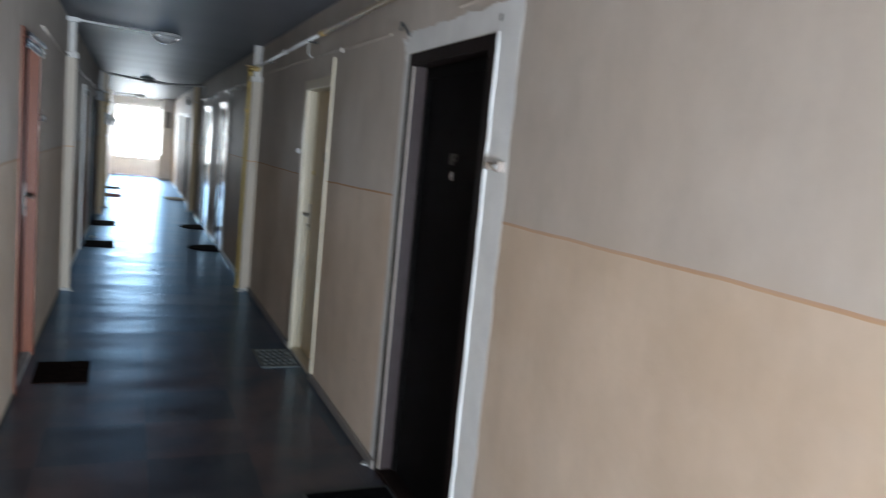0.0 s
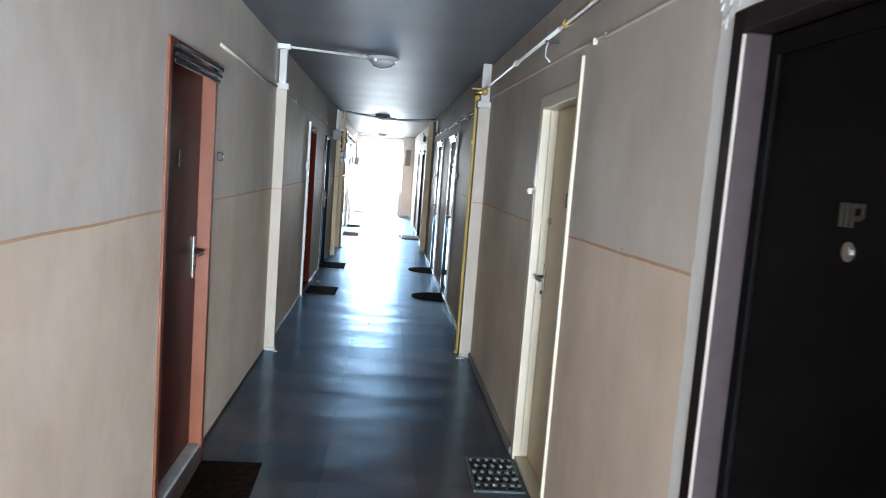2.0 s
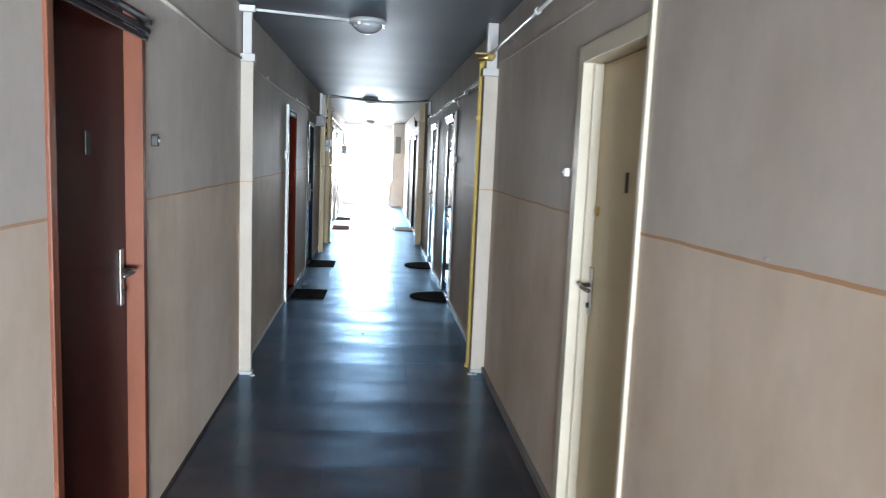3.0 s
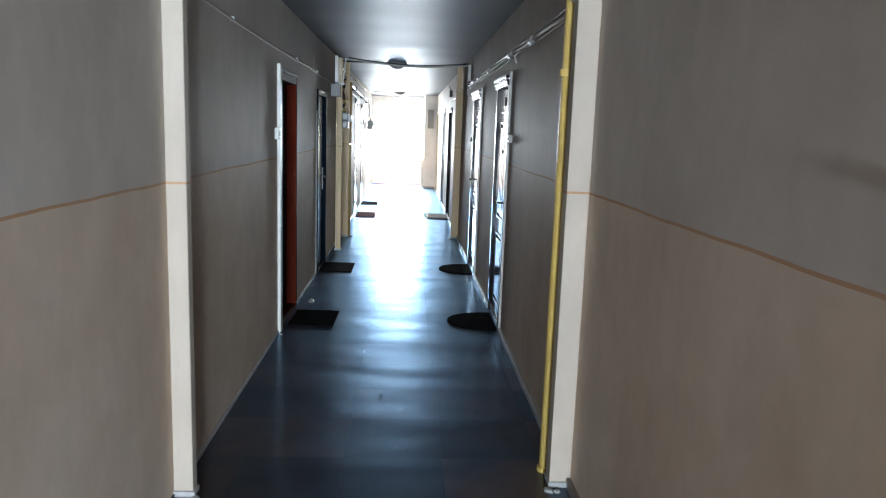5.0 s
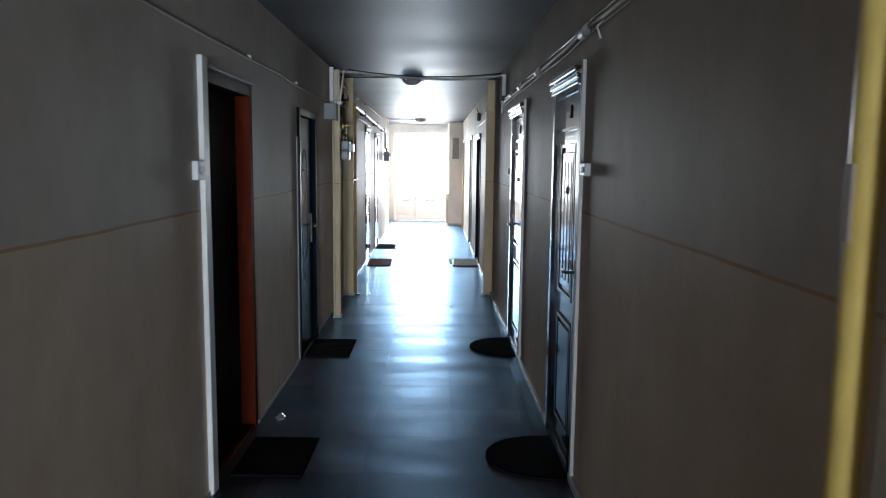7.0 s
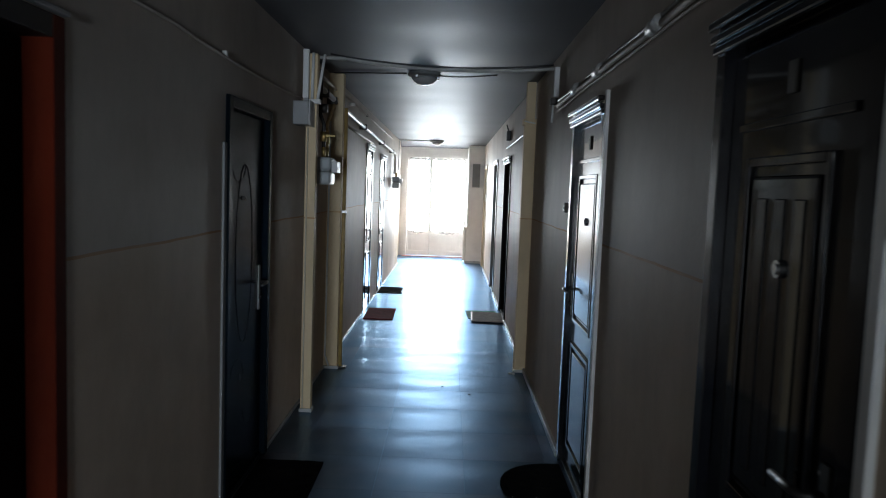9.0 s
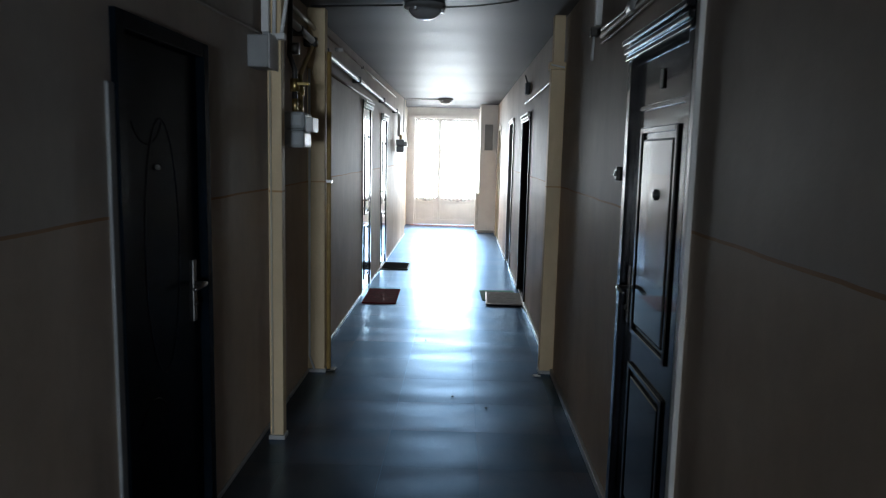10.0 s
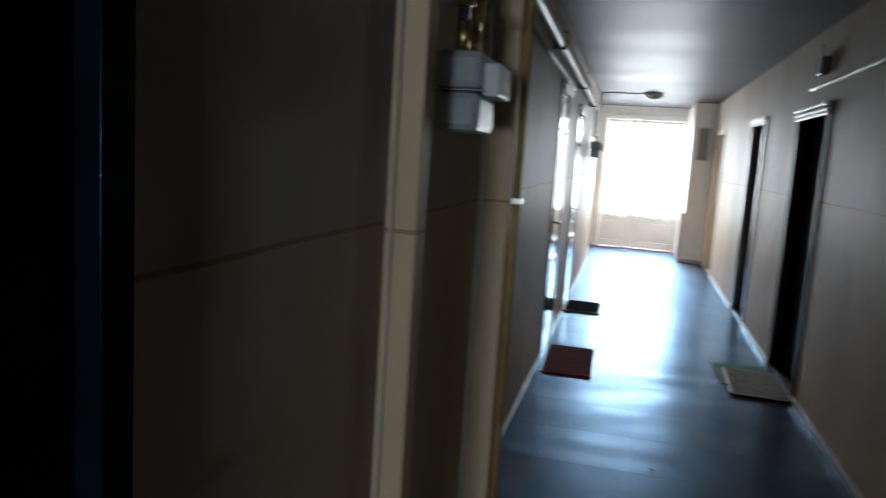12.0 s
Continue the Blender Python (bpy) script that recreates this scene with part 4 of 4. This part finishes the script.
gas_meter(L + 0.055, 14.62, 1.57, 0.125, 0.22, 0.20, "grey enamelled gas meter hung from its pipes")
gr = thing("gas_riser", L + 0.1, 14.7, 1.84, "dark and brass gas pipework above the meter", "pipe")
part("inlet_pipe", tubes([(L + 0.115, 14.668, 1.83), (L + 0.115, 14.668, 2.0), (L + 0.08, 14.70, 2.08), (L + 0.08, 14.72, 2.40)], r=0.014), DARK_IRON, gr, smooth=True)
part("outlet_pipe", tubes([(L + 0.115, 14.812, 1.83), (L + 0.115, 14.812, 1.95), (L + 0.07, 15.0, 2.0), (L + 0.06, 15.4, 2.22)], r=0.014), BRASS, gr, smooth=True)
part("valve", tubes([(L + 0.115, 14.668, 1.88), (L + 0.115, 14.668, 1.95)], r=0.026, seg=12), BRASS, gr, smooth=True)
part("valve_lever", boxes((L + 0.10, L + 0.20, 14.65, 14.664, 1.915, 1.93), bevel=0.002), YELLOW, gr)
part("union", tubes([(L + 0.115, 14.812, 1.87), (L + 0.115, 14.812, 1.92)], r=0.024, seg=6), BRASS, gr)
part("regulator", tubes([(L + 0.08, 14.71, 2.12), (L + 0.13, 14.71, 2.12)], r=0.032, seg=14), DARK_IRON, gr, smooth=True)
lp = thing("gas_pipe", L + 0.055, 16.0, 2.24, "white gas pipe along the wall with dark clamps", "pipe")
part("pipe", tubes([(L + 0.055, 14.75, 2.29), (L + 0.055, 16.2, 2.25), (L + 0.055, 22.12, 2.15), (L + 0.055, 22.18, 2.12), (L + 0.055, 22.18, 1.80)], r=0.022, seg=12), PIPE_WHITE, lp, smooth=True)
for y in (15.05, 15.45, 15.9, 17.6, 19.8, 21.6):
    part("clamp", boxes((L, L + 0.082, y - 0.02, y + 0.02, 2.25 - 0.0165 * (y - 16.2) - 0.03, 2.25 - 0.0165 * (y - 16.2) + 0.03), bevel=0.004), DARK_IRON, lp)
part("upper_pipe", tubes([(L + 0.05, 14.75, 2.38), (L + 0.05, 15.55, 2.365)], r=0.014), PIPE_WHITE, lp, smooth=True)
part("elbow_cap", tubes([(L + 0.05, 16.35, 2.335), (L + 0.11, 16.35, 2.335)], r=0.016), PIPE_WHITE, lp, smooth=True)
run("wall_conduit", [(L + 0.01, 15.75, 2.16), (L + 0.01, 19.0, 2.125)], 0.014, PAINT, "painted cable conduit under the gas pipe", "conduit", 8)
run("thin_conduit", [(L + 0.012, 16.0, 2.42), (L + 0.012, 22.0, 2.40)], 0.008, PAINT, "thin conduit under the ceiling", "conduit", 8, [(L + 0.01, 18.2, 2.41), (L + 0.01, 20.6, 2.405)], DARK_IRON)
yp = thing("gas_pipe", L + 0.138, 15.60, 0, "yellow painted upright pipe on the pilaster's side", "pipe")
part("pipe", tubes([(L + 0.138, 15.60, 0), (L + 0.138, 15.60, 2.22)], r=0.016, seg=12), OCHRE, yp, smooth=True)
part("clip", boxes((L + 0.12, L + 0.16, 15.575, 15.625, 1.335, 1.36), bevel=0.003), CHROME, yp)
part("floor_flange", boxes((L + 0.122, L + 0.19, 15.565, 15.64, 0, 0.012), bevel=0.003), DARK_IRON, yp)
run("side_cable", [(L + 0.018, 15.530, 2.1), (L + 0.016, 15.530, 0.12), (L + 0.05, 15.520, 0.03)], 0.008, WHITE_PLASTIC, "white cable down the pilaster's face", "cable", 8)
run("side_cable", [(L + 0.070, 14.314, 1.95), (L + 0.070, 14.314, 0.03)], 0.005, CREAM, "cream cable down the slim pilaster", "cable", 8)
gas_meter(L + 0.02, 22.08, 1.55, 0.13, 0.22, 0.20, "small grey gas meter hung on the far wall")
bx = thing("wall_boxes", R, 14.40, 2.1, "pale upright conduit and fittings on the wall", "conduit")
part("upright", boxes((R - 0.035, R, 14.38, 14.42, 2.22, 2.42), bevel=0.005), WHITE_PLASTIC, bx)
part("joint", boxes((R - 0.05, R, 14.40, 14.46, 2.17, 2.215), bevel=0.004), DARK_IRON, bx)
part("tail", tubes([(R - 0.03, 14.43, 2.17), (R - 0.035, 14.42, 2.05)], r=0.007), WHITE_PLASTIC, bx, smooth=True)
run("wall_cable", [(R - 0.012, 15.61, 2.15), (R - 0.10, 15.64, 2.17)], 0.006, WHITE_PLASTIC, "short cable over the pilaster cap", "cable", 8)
run("wall_cable", sag((R - 0.016, 15.76, 2.14), (R - 0.016, 18.6, 2.11), 0.01), 0.011, WRAP, "dusty white cable from the pilaster to a door", "cable", 8)
sr = thing("alarm_siren", R, 18.3, 2.2, "small black wall siren above a door", "alarm")
part("case", boxes((R - 0.05, R, 18.25, 18.37, 2.18, 2.30), bevel=0.01), BLACK_CABLE, sr)
part("bracket", tubes([(R - 0.03, 18.3, 2.30), (R - 0.06, 18.2, 2.36)], r=0.008), DARK_IRON, sr)


# ---- ceiling lamps ----
def ceiling_lamp(x, y):
    t = thing("ceiling_lamp", x, y, H, "round grey ceiling lamp with a glass dome, unlit", "lamp", group="corridor lamps")
    bm = bmesh.new()
    lathe(bm, [(0.075, -0.035), (0.128, -0.030), (0.135, -0.018), (0.130, 0.0)], (x, y, H), 28)
    part("base", bm, GREY_PLASTIC, t, smooth=True)
    bm = bmesh.new()
    lathe(bm, [(0.012, -0.098), (0.045, -0.092), (0.075, -0.078), (0.098, -0.056), (0.108, -0.034)], (x, y, H), 28)
    part("dome", bm, LAMP_GLASS, t, "clear grey glass dome", smooth=True)
    for k in range(3):
        a = k * math.tau / 3
        part("clip", boxes((x + 0.112 * math.cos(a) - 0.012, x + 0.112 * math.cos(a) + 0.012, y + 0.112 * math.sin(a) - 0.012, y + 0.112 * math.sin(a) + 0.012, H - 0.052, H - 0.026), bevel=0.004), CHROME, t)
    return t


lamp = ceiling_lamp(0.53, 8.15)
copy_thing(lamp, pose(0.50, 15.38, H))
copy_thing(lamp, pose(0.45, 23.65, H))
run("ceiling_conduit", [(L + 0.012, 23.7, 1.9), (L + 0.012, 23.7, 2.47), (L + 0.03, 23.7, 2.488), (0.33, 23.66, 2.488)], 0.008, GREY_PLASTIC, "thin conduit up the wall to the last lamp", "conduit", 8)


# ---- bells and switches ----
def bell(side, y, z, w, h, mat, label, button=True):
    t = thing("door_bell", wall_x(side, 0), y, z, label, "door bell")
    part("case", boxes((wall_x(side, 0), wall_x(side, -0.028), y - w / 2, y + w / 2, z - h / 2, z + h / 2), bevel=0.005), mat, t)
    if button:
        bm = bmesh.new()
        disc_x(bm, wall_x(side, -0.028), y, z, min(w, h) * 0.22, 0.006, -1 if side == "R" else 1, 12)
        part("button", bm, GREY_PLASTIC, t)
    return t


bell("R", 2.604, 1.567, 0.036, 0.038, BELL_CREAM, "cream bell box on the plaster band")
bell("R", 2.680, 1.567, 0.026, 0.028, BELL_CREAM, "bare bell terminal block on the plaster band", False)
run("loose_wire", [(R - 0.012, 2.625, 1.567), (R - 0.02, 2.645, 1.562), (R - 0.012, 2.67, 1.567)], 0.006, CREAM, "short bell wire between two boxes", "wire", 8)
bell("R", 5.93, 1.52, 0.028, 0.036, WHITE_PLASTIC, "small white bell push beside the cream door")
bell("L", 5.91, 1.58, 0.030, 0.046, DARK_IRON, "small grey bell push beside the red-brown door")
bell("L", 10.345, 1.525, 0.10, 0.085, WHITE_PLASTIC, "white bell box beside the dark doorway")
bell("R", 10.44, 1.545, 0.11, 0.06, WHITE_PLASTIC, "white bell box beside the panelled door")
bell("R", 13.74, 1.49, 0.05, 0.06, DARK_IRON, "dark bell push beside the panelled door")


# ---- door mats ----
def flat_mat(x0, x1, y0, y1, mat, label, turn=0.0, z=0.0, thick=0.012, edge=None):
    cx, cy = (x0 + x1) / 2, (y0 + y1) / 2
    t = thing("door_mat", cx, cy, z, label, "door mat")
    bm = bmesh.new()
    nx, ny = 12, 16
    g = [[[bm.verts.new((x0 + (x1 - x0) * i / nx, y0 + (y1 - y0) * j / ny, z + dz + (0.003 * noise.noise((i * 0.6, j * 0.6, x0 * 9)) if dz else 0))) for j in range(ny + 1)] for i in range(nx + 1)] for dz in (0.0, thick)]
    for i in range(nx):
        for j in range(ny):
            for s in (0, 1):
                bm.faces.new((g[s][i][j], g[s][i + 1][j], g[s][i + 1][j + 1], g[s][i][j + 1]))
    for i in range(nx):
        for j in (0, ny):
            bm.faces.new((g[0][i][j], g[0][i + 1][j], g[1][i + 1][j], g[1][i][j]))
    for j in range(ny):
        for i in (0, nx):
            bm.faces.new((g[0][i][j], g[0][i][j + 1], g[1][i][j + 1], g[1][i][j]))
    part("woven_top", bm, mat, t)
    if edge:
        e = 0.018
        part("border", boxes((x0 - e, x0, y0 - e, y1 + e, z, z + thick * 0.8), (x1, x1 + e, y0 - e, y1 + e, z, z + thick * 0.8), (x0, x1, y0 - e, y0, z, z + thick * 0.8), (x0, x1, y1, y1 + e, z, z + thick * 0.8), bevel=0.002), edge, t)
    t.rotation_euler = (0, 0, radians(turn))
    return t


flat_mat(1.06, 1.44, 2.90, 3.42, MAT_DARK, "dark flat mat before the steel door", edge=MAT_GREY)
flat_mat(-0.23, 0.08, 5.14, 5.58, MAT_BROWN, "thin dark brown mat before the red-brown door", 1.0, thick=0.005)
flat_mat(-0.25, 0.11, 10.61, 11.11, MAT_DARK, "charcoal door mat before the dark doorway", -1.0)
flat_mat(-0.275, 0.085, 12.86, 13.40, MAT_DARK, "charcoal door mat before the blue-black door")
flat_mat(-0.24, 0.11, 17.92, 18.70, MAT_RED, "dark red door mat on the linoleum", 1.0)
flat_mat(-0.27, 0.065, 20.13, 20.65, MAT_DARK, "dark door mat with a pale rubber edge", thick=0.02, edge=MAT_GREY)
flat_mat(1.01, 1.40, 18.24, 18.80, MAT_GREEN, "green door mat half under a beige one", 2.0, thick=0.008)
flat_mat(1.075, 1.435, 17.99, 18.60, MAT_BEIGE, "beige door mat with pale edge on a green one", -1.5, z=0.012, edge=BELL_CREAM)


def half_round_mat(y, rx, ry, label):
    t = thing("door_mat", R - 0.02, y, 0, label, "door mat")
    for name, s, z, mat in (("border", 1.0, 0.010, MAT_GREY), ("woven_top", 0.93, 0.013, MAT_DARK)):
        bm = bmesh.new()
        ring = [(R - 0.02 - rx * s * abs(math.sin(k * math.pi / 32)) ** 0.8, y - ry * s * math.cos(k * math.pi / 32)) for k in range(33)]
        lo = [bm.verts.new((a, b, 0.0)) for a, b in ring]
        hi = [bm.verts.new((a, b, z)) for a, b in ring]
        bm.faces.new(lo), bm.faces.new(hi)
        for k in range(33):
            bm.faces.new((lo[k], lo[(k + 1) % 33], hi[(k + 1) % 33], hi[k]))
        part(name, bm, mat if name == "woven_top" else MAT_DARK, t)
    return t


half_round_mat(10.87, 0.39, 0.29, "half-round charcoal mat before a panelled door")
half_round_mat(13.20, 0.36, 0.31, "half-round charcoal mat with a pale rim")

# grey rubber grid mat with raised knobs
gm = thing("rubber_mat", 1.30, 5.55, 0, "grey rubber grid mat with raised knobs by the cream door", "door mat")
x0, x1, y0, y1 = 1.165, 1.435, 5.33, 5.77
part("border", boxes((x0, x0 + 0.022, y0, y1, 0, 0.014), (x1 - 0.022, x1, y0, y1, 0, 0.014), (x0 + 0.022, x1 - 0.022, y0, y0 + 0.022, 0, 0.014), (x0 + 0.022, x1 - 0.022, y1 - 0.022, y1, 0, 0.014), bevel=0.003), MAT_GREY, gm)
for k in range(1, 6):
    x = x0 + (x1 - x0) * k / 6
    part("bar", boxes((x - 0.006, x + 0.006, y0 + 0.022, y1 - 0.022, 0, 0.010)), MAT_GREY, gm)
for k in range(1, 8):
    y = y0 + (y1 - y0) * k / 8
    part("cross_bar", boxes((x0 + 0.022, x1 - 0.022, y - 0.006, y + 0.006, 0, 0.0085)), MAT_GREY, gm)
for i in range(1, 7):
    for j in range(1, 6):
        bm = bmesh.new()
        x, y = x0 + (x1 - x0) * (i - 0.25 - 0.5 * (j % 2)) / 6 + 0.02, y0 + (y1 - y0) * (j - 0.1) / 5.4
        lathe(bm, [(0.014, 0.0), (0.013, 0.012), (0.008, 0.018), (0.002, 0.019)], (min(max(x, x0 + 0.02), x1 - 0.02), y, 0.0), 10)
        part("knob", bm, MAT_KNOB, gm, smooth=True)

# litter on the floor
bm = bmesh.new()
bmesh.ops.create_icosphere(bm, subdivisions=3, radius=0.028, matrix=Matrix.Translation((-0.17, 11.42, 0.016)) @ Matrix.Diagonal((1, 1.3, 0.6, 1)))
for v in bm.verts:
    v.co += 0.014 * noise.noise_vector(v.co * 55)
    v.co.z = max(v.co.z, 0.0)
solo("foil_scrap", bm, FOIL, "crumpled scrap of silver foil on the floor", "litter")
for x, y in ((0.55, 9.1), (0.74, 15.1), (0.95, 14.9), (0.5, 16.5)):
    bm = bmesh.new()
    bmesh.ops.create_icosphere(bm, subdivisions=1, radius=0.008, matrix=Matrix.Translation((x, y, 0.004)) @ Matrix.Diagonal((1.4, 1, 0.5, 1)))
    solo("crumb", bm, DARK_IRON, "tiny dark crumb of dirt on the tiles", "litter")

# flakes of plaster broken off at the wall foot
random.seed(7)
for x, y, size in ((1.345, 7.945, 0.034), (1.385, 7.935, 0.022), (-0.195, 7.845, 0.022), (1.325, 15.60, 0.030), (1.350, 15.585, 0.018), (1.425, 3.70, 0.026), (-0.262, 10.36, 0.018)):
    bm = bmesh.new()
    n_side = 7
    rim = [(size * (0.6 + 0.4 * random.random()) * math.cos(k * math.tau / n_side), size * (0.5 + 0.5 * random.random()) * math.sin(k * math.tau / n_side)) for k in range(n_side)]
    lo = [bm.verts.new((x + a, y + b, 0.0)) for a, b in rim]
    hi = [bm.verts.new((x + a * 0.8, y + b * 0.8, 0.006 + 0.006 * random.random())) for a, b in rim]
    bm.faces.new(lo), bm.faces.new(hi)
    for k in range(n_side):
        bm.faces.new((lo[k], lo[(k + 1) % n_side], hi[(k + 1) % n_side], hi[k]))
    solo("plaster_flake", bm, CONCRETE, "broken flake of grey plaster by the wall foot", "litter")

# small marks on the walls
for side, y, z in (("R", 4.30, 1.375), ("R", 4.12, 0.42), ("L", 11.9, 0.22)):
    bm = bmesh.new()
    disc_x(bm, wall_x(side, 0), y, z, 0.0045, 0.003, -1 if side == "R" else 1, 10)
    solo("wall_plug", bm, BELL_CREAM, "tiny pale plastic plug in the wall paint", "wall plug")

# square floor tiles, cut at the walls, with hairline joints
JOINTS = (L - 0.12, -0.08, 0.40, 0.88, 1.36, R)
SIDE, GAP = 0.48, 0.0007
slabs = {}
for j in range(55):
    y0 = 0.1 + SIDE * j
    for x0, x1 in zip(JOINTS, JOINTS[1:]):
        key = round(x1 - x0, 3)
        if key not in slabs:
            tb = boxes((GAP / 2, x1 - x0 - GAP / 2, GAP / 2, SIDE - GAP / 2, -0.004, 0.0))
            slabs[key] = bpy.data.meshes.new("tile")
            tb.to_mesh(slabs[key])
            tb.free()
            slabs[key].materials.append(LINO)
        tile = new("tile", slabs[key])
        tile.parent = floor
        tile.matrix_parent_inverse = floor.matrix_world.inverted()
        tile.matrix_world = pose(x0, y0, 0)
